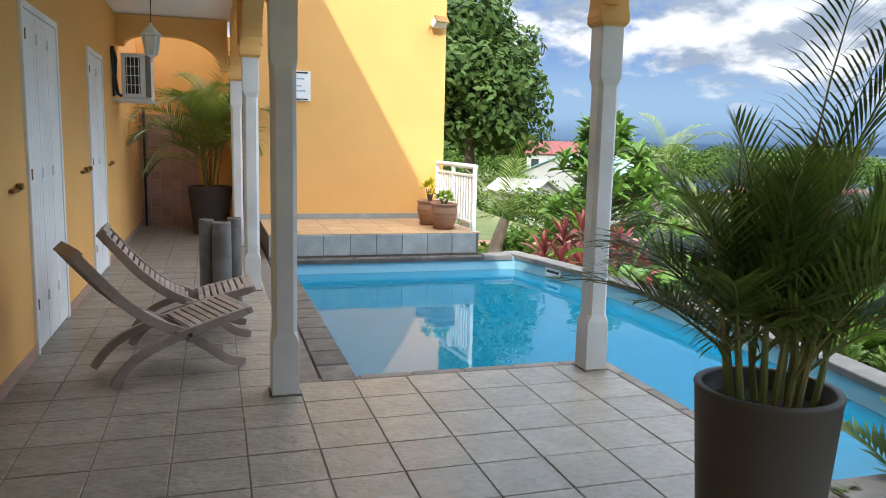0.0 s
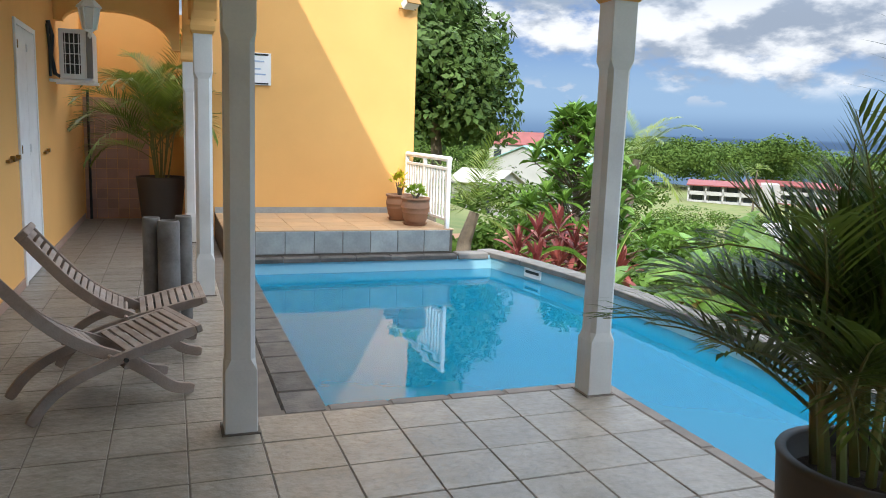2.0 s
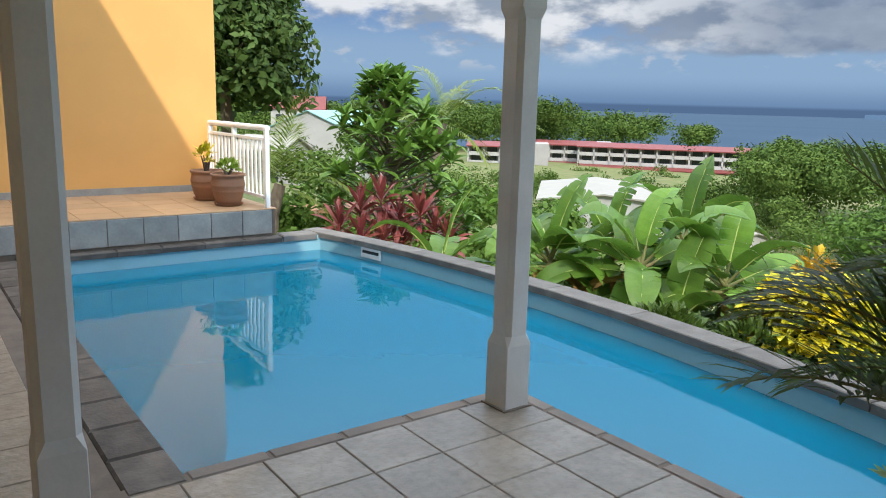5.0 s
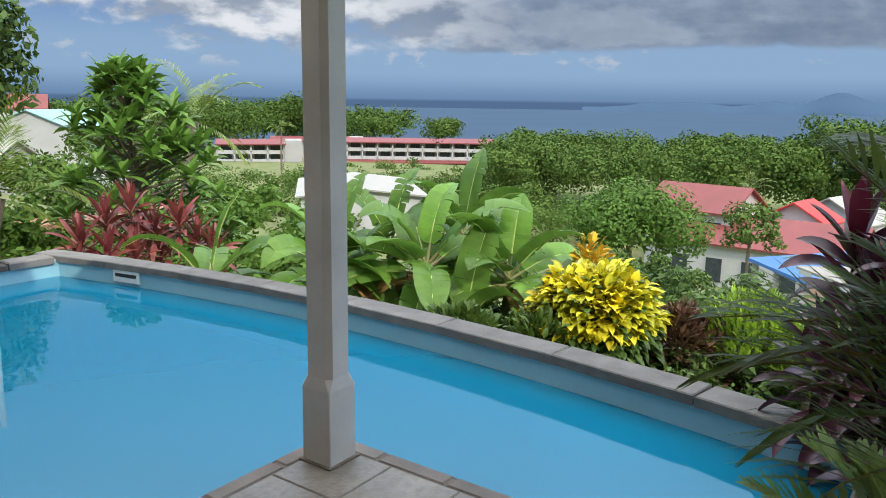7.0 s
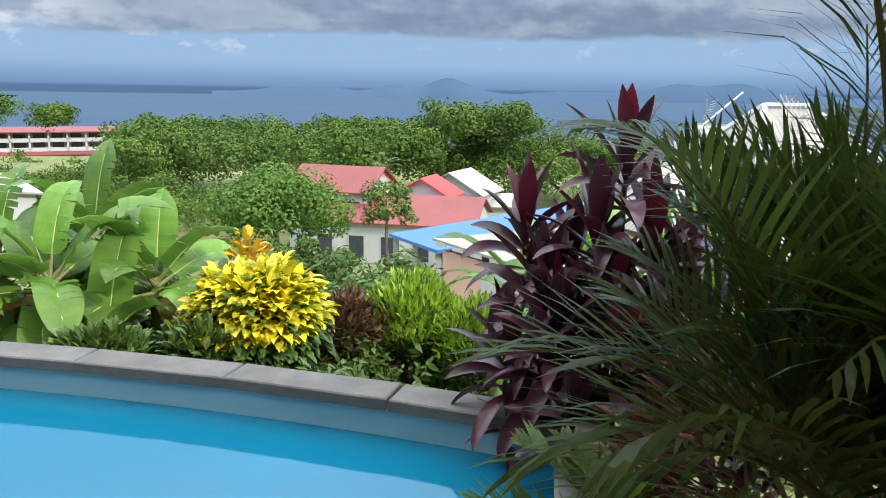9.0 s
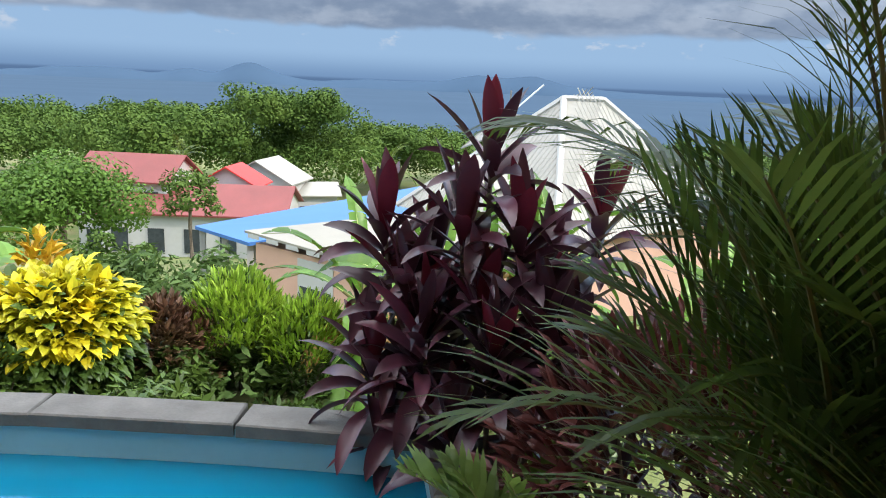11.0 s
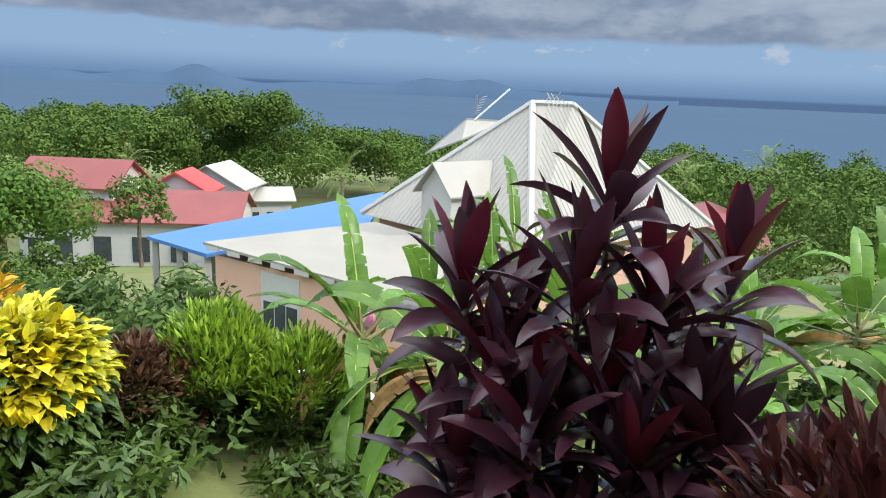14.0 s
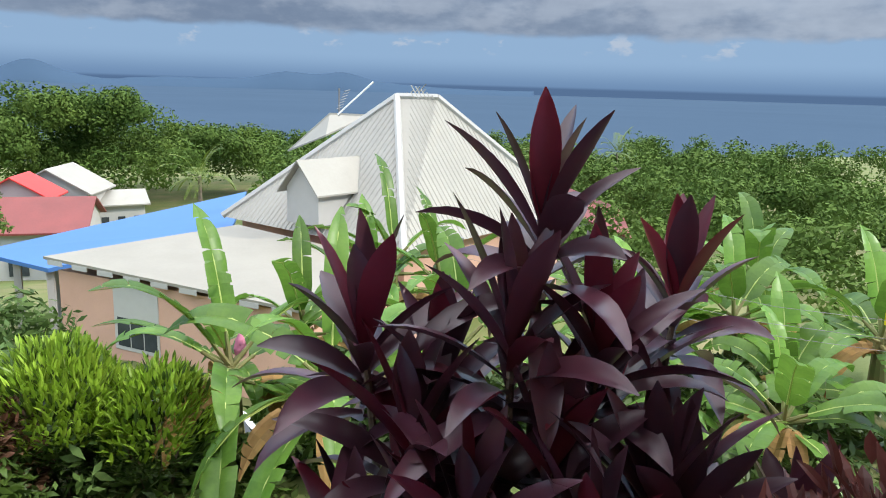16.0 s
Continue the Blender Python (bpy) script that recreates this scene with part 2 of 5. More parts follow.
PALM = leaf_mat("palm_leaf", (0.10, 0.17, 0.025), (0.19, 0.23, 0.04), island=0.25, vary=0.25)
PALM_DARK = leaf_mat("dark_palm_leaf", (0.085, 0.145, 0.026), (0.15, 0.20, 0.038), see=0.4, island=0.25, vary=0.3)
BANANA = leaf_mat("banana_leaf", (0.082, 0.18, 0.024), (0.15, 0.275, 0.042), 0.38, 0.35, 0.08, vary=0.35)
BANANA_DRY = leaf_mat("dry_banana_leaf", (0.42, 0.26, 0.09), (0.30, 0.16, 0.06), 0.8, 0.2, 0.25)
CROTON = leaf_mat("yellow_croton_leaf", (0.70, 0.55, 0.02), (0.46, 0.47, 0.03), 0.35, 0.25, 0.4)
BROWN_LEAF = leaf_mat("brownish_red_leaf", (0.12, 0.05, 0.035), (0.10, 0.075, 0.03), 0.45, 0.2, 0.45)
# darker green: croton's own lower leaves, and shade painted into hedge feet and undergrowth
GREEN_AND_SHADE = leaf_mat("green_and_shade_leaf", (0.045, 0.09, 0.02), (0.08, 0.13, 0.02), 0.4, 0.2, 0.3)
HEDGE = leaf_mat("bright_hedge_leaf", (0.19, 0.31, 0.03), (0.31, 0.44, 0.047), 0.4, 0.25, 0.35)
PURPLE = leaf_mat("purple_cordyline_leaf", (0.052, 0.026, 0.042), (0.095, 0.024, 0.038), 0.32, 0.12, 0.1, 0.5, 0.4)
PURPLE_YOUNG = leaf_mat("young_cordyline_leaf", (0.15, 0.015, 0.028), (0.09, 0.013, 0.026), 0.35, 0.2, 0.1, 0.35, 0.35)
RED_LEAF = leaf_mat("red_cordyline_leaf", (0.16, 0.03, 0.04), (0.24, 0.07, 0.05), 0.4, 0.2, 0.1, 0.35, 0.4)
MAROON = leaf_mat("maroon_shrub_leaf", (0.09, 0.022, 0.022), (0.13, 0.04, 0.03), 0.4, 0.2, 0.45)
TREE = leaf_mat("tree_leaf", (0.058, 0.108, 0.021), (0.095, 0.145, 0.03), 0.7, 0.12, 0.3, 0.12)
TREE_DEEP = leaf_mat("deep_tree_leaf", (0.056, 0.105, 0.025), (0.088, 0.14, 0.034), 0.65, 0.2, 0.32, 0.2)
TREE_BRIGHT = leaf_mat("bright_tree_leaf", (0.07, 0.14, 0.022), (0.115, 0.20, 0.033), 0.6, 0.25, 0.22, 0.15)
BREADFRUIT = leaf_mat("breadfruit_leaf", (0.095, 0.20, 0.03), (0.155, 0.28, 0.045), 0.4, 0.25, 0.35)

# ---- building helpers ----


def link_mesh(name, verts, faces, material, parent=None, label="", smooth=False):
    me = bpy.data.meshes.new(name)
    me.from_pydata([tuple(v) for v in verts], [], faces)
    if smooth:
        me.polygons.foreach_set("use_smooth", [True] * len(me.polygons))
    if isinstance(material, (list, tuple)):
        for k in material:
            me.materials.append(k)
    else:
        me.materials.append(material)
    me.update()
    ob = new(name, me)
    ob.parent = parent
    if label:
        ob["label"] = label
    return ob


def part(name, bm, material, parent=None, label="", smooth=False):
    me = bpy.data.meshes.new(name)
    bm.normal_update()
    bm.to_mesh(me)
    bm.free()
    me.materials.append(material)
    if smooth:
        me.polygons.foreach_set("use_smooth", [True] * len(me.polygons))
    ob = new(name, me)
    ob.parent = parent
    if label:
        ob["label"] = label
    return ob


def bm_box(x0, x1, y0, y1, z0, z1, bevel=0.0, bm=None, m=None):
    own = bmesh.new()
    bmesh.ops.create_cube(own, size=1.0)
    for v in own.verts:
        v.co = Vector((x0 + (v.co.x + 0.5) * (x1 - x0), y0 + (v.co.y + 0.5) * (y1 - y0), z0 + (v.co.z + 0.5) * (z1 - z0)))
    if bevel:
        bmesh.ops.bevel(own, geom=list(own.edges), offset=bevel, segments=2, affect="EDGES", profile=0.5)
    if m is not None:
        own.transform(m)
    if bm is None:
        return own
    join(bm, own)
    return bm


def join(bm, other):
    table = {v: bm.verts.new(v.co) for v in other.verts}
    for f in other.faces:
        bm.faces.new([table[v] for v in f.verts])
    other.free()


def bm_lathe(profile, steps=32, at=(0, 0, 0)):
    """Turned body from (radius, height) pairs."""
    bm = bmesh.new()
    rings = []
    for r, z in profile:
        rings.append([bm.verts.new((at[0] + r * math.cos(2 * math.pi * i / steps), at[1] + r * math.sin(2 * math.pi * i / steps), at[2] + z)) for i in range(steps)])
    for a, b in zip(rings, rings[1:]):
        for i in range(steps):
            j = (i + 1) % steps
            bm.faces.new((a[i], a[j], b[j], b[i]))
    bm.faces.new(list(reversed(rings[0])))
    bm.faces.new(rings[-1])
    return bm


def bm_tube(points, radius, steps=8, bm=None):
    """Round bar through points; radius a number or one a point."""
    bm = bm or bmesh.new()
    pts = [Vector(p) for p in points]
    rr = radius if isinstance(radius, (list, tuple)) else [radius] * len(pts)
    rings = []
    for i, p in enumerate(pts):
        d = (pts[min(i + 1, len(pts) - 1)] - pts[max(i - 1, 0)]).normalized()
        side = d.cross(Vector((0, 0, 1)))
        if side.length < 1e-3:
            side = d.cross(Vector((1, 0, 0)))
        side.normalize()
        other = d.cross(side)
        rings.append([bm.verts.new(p + rr[i] * (math.cos(2 * math.pi * k / steps) * side + math.sin(2 * math.pi * k / steps) * other)) for k in range(steps)])
    for a, b in zip(rings, rings[1:]):
        for k in range(steps):
            j = (k + 1) % steps
            bm.faces.new((a[k], a[j], b[j], b[k]))
    bm.faces.new(list(reversed(rings[0])))
    bm.faces.new(rings[-1])
    return bm


def bm_prism(outline, h0, h1, axis="y"):
    """Solid from an outline (u, v), pushed along an axis: y -> (u, h, v), x -> (h, u, v), z -> (u, v, h)."""
    bm = bmesh.new()
    place = {"y": lambda u, v, h: (u, h, v), "x": lambda u, v, h: (h, u, v), "z": lambda u, v, h: (u, v, h)}[axis]
    a = [bm.verts.new(place(u, v, h0)) for u, v in outline]
    b = [bm.verts.new(place(u, v, h1)) for u, v in outline]
    n = len(outline)
    bm.faces.new(a)
    bm.faces.new(list(reversed(b)))
    for i in range(n):
        j = (i + 1) % n
        bm.faces.new((a[j], a[i], b[i], b[j]))
    bmesh.ops.recalc_face_normals(bm, faces=list(bm.faces))
    return bm


def thing(name, label, category, at=(0, 0, 0), group="", kind=""):
    ob = new(name)
    ob.location = at
    ob.empty_display_size = 0.1
    return tagged(ob, label, category, group, kind)


def structure(name, bm, material, label, category="structure"):
    return tagged(part(name, bm, material), label, category, kind="structure")


# ---- house, terrace and pool ----
T = 0.336                 # tile pitch
X0, Y0 = 0.46, 3.774      # a tile corner
WALL_X, EDGE_X, EDGE_Y = -1.15, 2.476, 4.446
WATER_Z, POOL_FLOOR = -0.20, -1.45


def pool_side(y):
    """Inner face of the gently bowed far side of the pool."""
    return 4.24 - 0.034 * (y - 5.9) ** 2


POOL_NEAR, POOL_FAR, POOL_LEFT = 2.55, 9.27, 0.84
curve_ys = [POOL_NEAR + (POOL_FAR - POOL_NEAR) * i / 26 for i in range(27)]
pool_outline = [(POOL_LEFT, 4.53), (2.56, 4.53), (2.56, POOL_NEAR)] + [(pool_side(y), y) for y in curve_ys] + [(POOL_LEFT, POOL_FAR)]

# patio out of view, added as a sunlit reflector for ceiling and walls
structure("patio", bm_box(WALL_X - 0.2, 2.55, -14.0, -4.21, -1.6, -0.002), PALE_BOUNCE, "unseen pale patio behind the porch, added to bounce sunlight inward", "patio")
structure("floor", bm_box(WALL_X - 0.2, 2.55, -4.2, 4.52, -1.6, -0.006), GROUT, "tiled terrace floor slab under a deep porch roof", "floor")
structure("floor_2", bm_box(WALL_X - 0.2, 0.60, 4.52, 13.3, -1.6, -0.006), GROUT, "tiled gallery floor along the yellow house wall", "floor")


def pool_shell():
    bm = bmesh.new()
    n = len(pool_outline)
    low = [bm.verts.new((x, y, POOL_FLOOR)) for x, y in pool_outline]
    top = [bm.verts.new((x, y, -0.03)) for x, y in pool_outline]
    bm.faces.new(low)
    for i in range(n):
        j = (i + 1) % n
        bm.faces.new((low[i], low[j], top[j], top[i]))
    bmesh.ops.recalc_face_normals(bm, faces=list(bm.faces))
    for f in bm.faces:
        f.normal_flip()
    return bm


structure("pool_basin", pool_shell(), POOL, "light blue painted L-shaped swimming pool basin", "pool")


def water_material():
    m = bpy.data.materials.new("pool_water")
    m.use_nodes = True
    nt = m.node_tree
    p = nt.nodes["Principled BSDF"]
    p.inputs["Base Color"].default_value = (0.006, 0.25, 0.43, 1)
    p.inputs["Roughness"].default_value, p.inputs["IOR"].default_value = 0.0, 1.5
    p.inputs["Transmission Weight"].default_value = 0.42
    geo, n, b = nt.nodes.new("ShaderNodeNewGeometry"), nt.nodes.new("ShaderNodeTexNoise"), nt.nodes.new("ShaderNodeBump")
    n.inputs["Scale"].default_value, n.inputs["Detail"].default_value = 2.2, 2.0
    nt.links.new(geo.outputs["Position"], n.inputs["Vector"])
    b.inputs["Strength"].default_value, b.inputs["Distance"].default_value = 0.05, 0.05
    nt.links.new(n.outputs[0], b.inputs["Height"])
    nt.links.new(b.outputs[0], p.inputs["Normal"])
    return m


def water_sheet():
    bm = bmesh.new()
    bm.faces.new([bm.verts.new((x, y, WATER_Z)) for x, y in pool_outline])
    bmesh.ops.recalc_face_normals(bm, faces=list(bm.faces))
    for f in bm.faces:
        if f.normal.z < 0:
            f.normal_flip()
    return bm


water = structure("water", water_sheet(), water_material(), "clear blue still pool water with faint ripples", "water")
water.visible_shadow = False

structure("pool_step", bm_prism([(3.58, 2.62), (pool_side(2.62) - 0.004, 2.62), (pool_side(3.3) - 0.004, 3.3), (pool_side(3.88) - 0.004, 3.86), (3.56, 4.0)], -1.44, -0.225, "z"), WHITE, "white painted entry step just under the pool water", "step")

# outer retaining walls of the pool and terrace
outer = [(pool_side(y) + 0.19, y) for y in curve_ys] + [(pool_side(POOL_FAR) + 0.22, 9.41), (pool_side(POOL_FAR) + 0.03, 9.41)]
ring = outer + [(pool_side(y) + 0.02, y) for y in reversed(curve_ys)]
structure("wall_pool", bm_prism(ring, -3.0, -0.05, "z"), POOL_WALL, "grey rendered retaining wall outside the pool", "wall")
structure("wall_pool_end", bm_box(2.56, pool_side(POOL_NEAR) + 0.22, POOL_NEAR - 0.25, POOL_NEAR - 0.01, -3.0, -0.05), POOL_WALL, "grey rendered end wall of the pool", "wall")
structure("wall_terrace", bm_box(2.30, 2.548, -4.2, POOL_NEAR - 0.26, -3.0, -0.008), POOL_WALL, "grey rendered terrace edge wall", "wall")
structure("wall_pool_far", bm_box(0.6, pool_side(POOL_FAR) + 0.2, POOL_FAR + 0.01, 9.41, -3.0, -0.06), POOL_WALL, "grey rendered far wall of the pool", "wall")

# yellow house
DOORS = ((5.40, 6.56), (8.02, 9.04))


def wall_with_openings(x0, x1, y0, y1, z0, z1, holes):
    """A wall along y with door openings (y0, y1, z1)."""
    bm = bmesh.new()
    y = y0
    for a, b, h in holes:
        bm_box(x0, x1, y, a, z0, z1, bm=bm)
        bm_box(x0, x1, a, b, h, z1, bm=bm)
        y = b
    bm_box(x0, x1, y, y1, z0, z1, bm=bm)
    return bm


structure("wall_west", wall_with_openings(WALL_X - 0.22, WALL_X, -4.2, 13.1, -0.02, 2.97, [(a, b, 2.30) for a, b in DOORS]), YELLOW, "yellow plastered house wall with white shuttered doors", "wall")
structure("wall_upper", bm_box(WALL_X - 0.22, WALL_X, -4.2, 10.64, 3.13, 5.1), YELLOW, "yellow plastered upper storey wall", "wall")
structure("wall_back", bm_box(WALL_X - 0.22, 0.44, 13.1, 13.3, -0.02, 3.08), YELLOW, "yellow plastered wall closing the gallery", "wall")
structure("wall_side", bm_box(0.44, 0.62, 11.22, 13.3, -0.02, 5.1), YELLOW, "yellow plastered return wall", "wall")
structure("wall_north", bm_box(0.62, 3.40, 11.22, 13.3, -2.5, 5.1), YELLOW, "tall yellow plastered wing wall, half in sun", "wall")
structure("ceiling", bm_box(WALL_X - 0.22, 3.0, -4.4, 4.60, 2.97, 3.12), CEILING, "white painted porch ceiling", "ceiling")
structure("ceiling_2", bm_box(WALL_X - 0.22, 0.55, 4.60, 10.64, 2.97, 3.12), CEILING, "white painted gallery ceiling", "ceiling")
structure("roof", bm_box(WALL_X - 4.0, 0.53, -4.6, 10.66, 5.12, 5.24), ROOF_WHITE, "flat eave of the upper roof", "roof")


def arch_beam(name, a, b, along, at, label, first=(2.32, 0.62)):
    """Yellow beam with rounded haunches between two supports; along: 'x' or 'y', at: the other coordinate."""
    n, low, high, run = 10, 2.32, 2.72, 0.62
    pts = [(a, 2.96), (a, first[0])]
    for i in range(n + 1):
        u = i / n
        pts.append((a + 0.09 + first[1] * (1 - math.cos(u * math.pi / 2)), first[0] + (high - first[0]) * math.sin(u * math.pi / 2)))
    for i in range(n + 1):
        u = 1 - i / n
        pts.append((b - 0.09 - run * (1 - math.cos(u * math.pi / 2)), low + (high - low) * math.sin(u * math.pi / 2)))
    pts += [(b, low), (b, 2.96)]
    bm = bm_prism(pts, at - 0.09, at + 0.09, "y" if along == "x" else "x")
    return structure(name, bm, YELLOW, label, "beam")


COLS = {"a": (0.372, 4.312), "b": (2.382, 4.365), "c": (0.34, 7.43), "d": (0.30, 10.55)}
arch_beam("beam_1", 0.37, 2.38, "x", 4.335, "yellow arched beam over the porch opening")
arch_beam("beam_2", 4.41, 7.43, "y", 0.36, "yellow arched beam along the gallery")
arch_beam("beam_3", 7.44, 10.55, "y", 0.32, "yellow arched beam along the gallery")
arch_beam("beam_4", WALL_X + 0.003, 0.20, "x", 10.55, "yellow arch across the gallery", (2.58, 0.3))
structure("beam_5", bm_box(2.292, 2.472, -4.2, 4.24, 2.45, 2.96), YELLOW, "yellow beam over the open side of the porch", "beam")


def column(at, cap=True):
    """White chamfered post: square foot, cut edges above, square head, yellow cap."""
    ob = thing("column", "white painted square porch column with chamfered edges", "column", (at[0], at[1], 0), "porch columns")
    h = 0.071

    def ring_pts(cut, half):
        c = max(cut, 0.004)
        return [(half, -half + c), (half, half - c), (half - c, half), (-half + c, half), (-half, half - c), (-half, -half + c), (-half + c, -half), (half - c, -half)]
    bm = bmesh.new()
    rings = []
    for z, cut, half in ((0, 0.004, h + 0.006), (0.32, 0.004, h + 0.005), (0.37, 0.024, h - 0.002), (1.84, 0.024, h - 0.002), (1.89, 0.004, h + 0.004), (2.2, 0.004, h + 0.004)):
        rings.append([bm.verts.new((x, y, z)) for x, y in ring_pts(cut, half)])
    for a, b in zip(rings, rings[1:]):
        for i in range(8):
            j = (i + 1) % 8
            bm.faces.new((a[i], a[j], b[j], b[i]))
    bm.faces.new(rings[-1])
    part("shaft", bm, COLUMN_PAINT, ob)
    if cap:
        head = bmesh.new()
        prev = None
        for z, half in ((2.2, h + 0.008), (2.225, h + 0.024), (2.265, h + 0.026), (2.30, h + 0.02), (2.5, h + 0.01)):
            cur = [head.verts.new((sx * half, sy * half, z)) for sx, sy in ((1, -1), (1, 1), (-1, 1), (-1, -1))]
            if prev:
                for i in range(4):
                    j = (i + 1) % 4
                    head.faces.new((prev[i], prev[j], cur[j], cur[i]))
            else:
                head.faces.new(list(reversed(cur)))
            prev = cur
        head.faces.new(prev)
        part("capital", head, YELLOW, ob, "yellow plastered capital")
    part("mortar_foot", bm_box(-0.09, 0.09, -0.09, 0.09, -0.004, 0.008, 0.003), GROUT, ob, "rough dark mortar round the foot")
    return ob


for key in ("a", "b", "c", "d"):
    column(COLS[key])

# raised platform in front of the wing
structure("platform", bm_box(0.62, 3.36, 9.38, 11.218, -1.5, 0.278), GROUT, "raised tiled platform beside the pool", "platform")
structure("baseboard", bm_box(0.62, 3.39, 11.198, 11.216, 0.29, 0.37), GREY_TILE, "grey tile baseboard under the yellow wall", "baseboard")
structure("baseboard_2", bm_box(WALL_X, WALL_X + 0.012, -4.2, 5.38, 0.0, 0.08), SKIRTING, "reddish tile baseboard", "baseboard")
structure("baseboard_3", bm_box(WALL_X, WALL_X + 0.012, 6.58, 8.0, 0.0, 0.08), SKIRTING, "reddish tile baseboard", "baseboard")
structure("baseboard_4", bm_box(WALL_X, WALL_X + 0.012, 9.06, 13.08, 0.0, 0.08), SKIRTING, "reddish tile baseboard", "baseboard")


def shutter_door(name, y0, y1, leaves):
    door = thing(name, "closed white painted wooden shutter door in the yellow wall", "door", (WALL_X, (y0 + y1) / 2, 0), kind="structure")
    w = y1 - y0
    fr = bmesh.new()
    bm_box(-0.16, 0.02, -w / 2 + 0.002, -w / 2 + 0.05, 0, 2.30, 0.004, fr)
    bm_box(-0.16, 0.02, w / 2 - 0.05, w / 2 - 0.002, 0, 2.30, 0.004, fr)
    bm_box(-0.16, 0.02, -w / 2 + 0.05, w / 2 - 0.05, 2.25, 2.298, 0.004, fr)
    part("door_frame", fr, WHITE, door)
    lw = (w - 0.11) / leaves
    for k in range(leaves):
        c = -w / 2 + 0.055 + lw * (k + 0.5)
        bm = bmesh.new()
        boards = 4
        for i in range(boards):
            bw = (lw - 0.01) / boards
            s = c - lw / 2 + 0.005 + bw * i
            bm_box(-0.03, 0.012, s, s + bw - 0.004, 0.02, 2.245, 0.003, bm)
        leaf = part("leaf", bm, WHITE, door)
        for z in (0.30, 1.16, 2.05):
            part("hinge", bm_box(0.012, 0.026, c - lw / 2 - 0.010, c - lw / 2 + 0.010, z, z + 0.07, 0.003), BRASS if k == 0 else WHITE, leaf, "tarnished hinge")
    return door


shutter_door("door_1", *DOORS[0], 3)
shutter_door("door_2", *DOORS[1], 2)
for y in (5.03, 7.55, 7.78, 9.45):
    hold = thing("shutter_stay", "small tarnished brass shutter stay on the yellow wall", "shutter stay", (WALL_X, y, 1.12), "shutter stays")
    part("arm", bm_box(0.0, 0.03, -0.10, 0.06, -0.012, 0.012, 0.004), BRASS, hold)
    part("catch", bm_box(0.012, 0.045, 0.03, 0.09, 0.0, 0.04, 0.004), BRASS, hold)


def railing():
    ob = thing("railing", "white painted metal railing at the platform edge", "railing", (3.30, 0, 0))
    y0, y1 = 9.43, 11.19
    for y in (y0, 10.37, y1):
        part("post", bm_box(-0.025, 0.025, y - 0.025, y + 0.025, 0.288, 1.14, 0.005), WHITE, ob)
    part("handrail", bm_tube([(0, y0 - 0.03, 1.15), (0, y1, 1.15)], 0.033, 12), WHITE, ob)
    part("upper_rail", bm_box(-0.018, 0.018, y0 + 0.02, y1, 1.01, 1.045, 0.004), WHITE, ob)
    part("lower_rail", bm_box(-0.018, 0.018, y0 + 0.02, y1, 0.38, 0.415, 0.004), WHITE, ob)
    n = 15
    for i in range(n):
        y = y0 + 0.08 + (y1 - y0 - 0.14) * i / (n - 1)
        part("baluster", bm_box(-0.009, 0.009, y - 0.022, y + 0.022, 0.41, 1.012), WHITE, ob)


railing()


def terracotta_pot(at, s, shoots):
    ob = thing("terracotta_pot", "ribbed terracotta pot with a small plant on the platform", "flower pot", at, "terracotta pots")
    prof = [(0.10, 0), (0.115, 0.01), (0.15, 0.08), (0.165, 0.15), (0.17, 0.155), (0.17, 0.165), (0.175, 0.21), (0.18, 0.215), (0.18, 0.225), (0.172, 0.28), (0.165, 0.31), (0.185, 0.32), (0.185, 0.345), (0.165, 0.345), (0.155, 0.30)]
    part("pot", bm_lathe([(r * s, z * s) for r, z in prof], 28), TERRACOTTA, ob, smooth=True)
    part("saucer", bm_lathe([(0.13 * s, 0.0), (0.16 * s, 0.03 * s), (0.15 * s, 0.03 * s), (0.12 * s, 0.012)], 24), TERRACOTTA, ob)
    part("soil", bm_lathe([(0.157 * s, 0.29 * s), (0.15 * s, 0.31 * s), (0.02, 0.32 * s)], 20), SOIL, ob)
    return ob

# ---- plants ----


MIDRIB = mat("pale_midrib", (0.42, 0.5, 0.16), (0.36, 0.44, 0.12), bump=0)


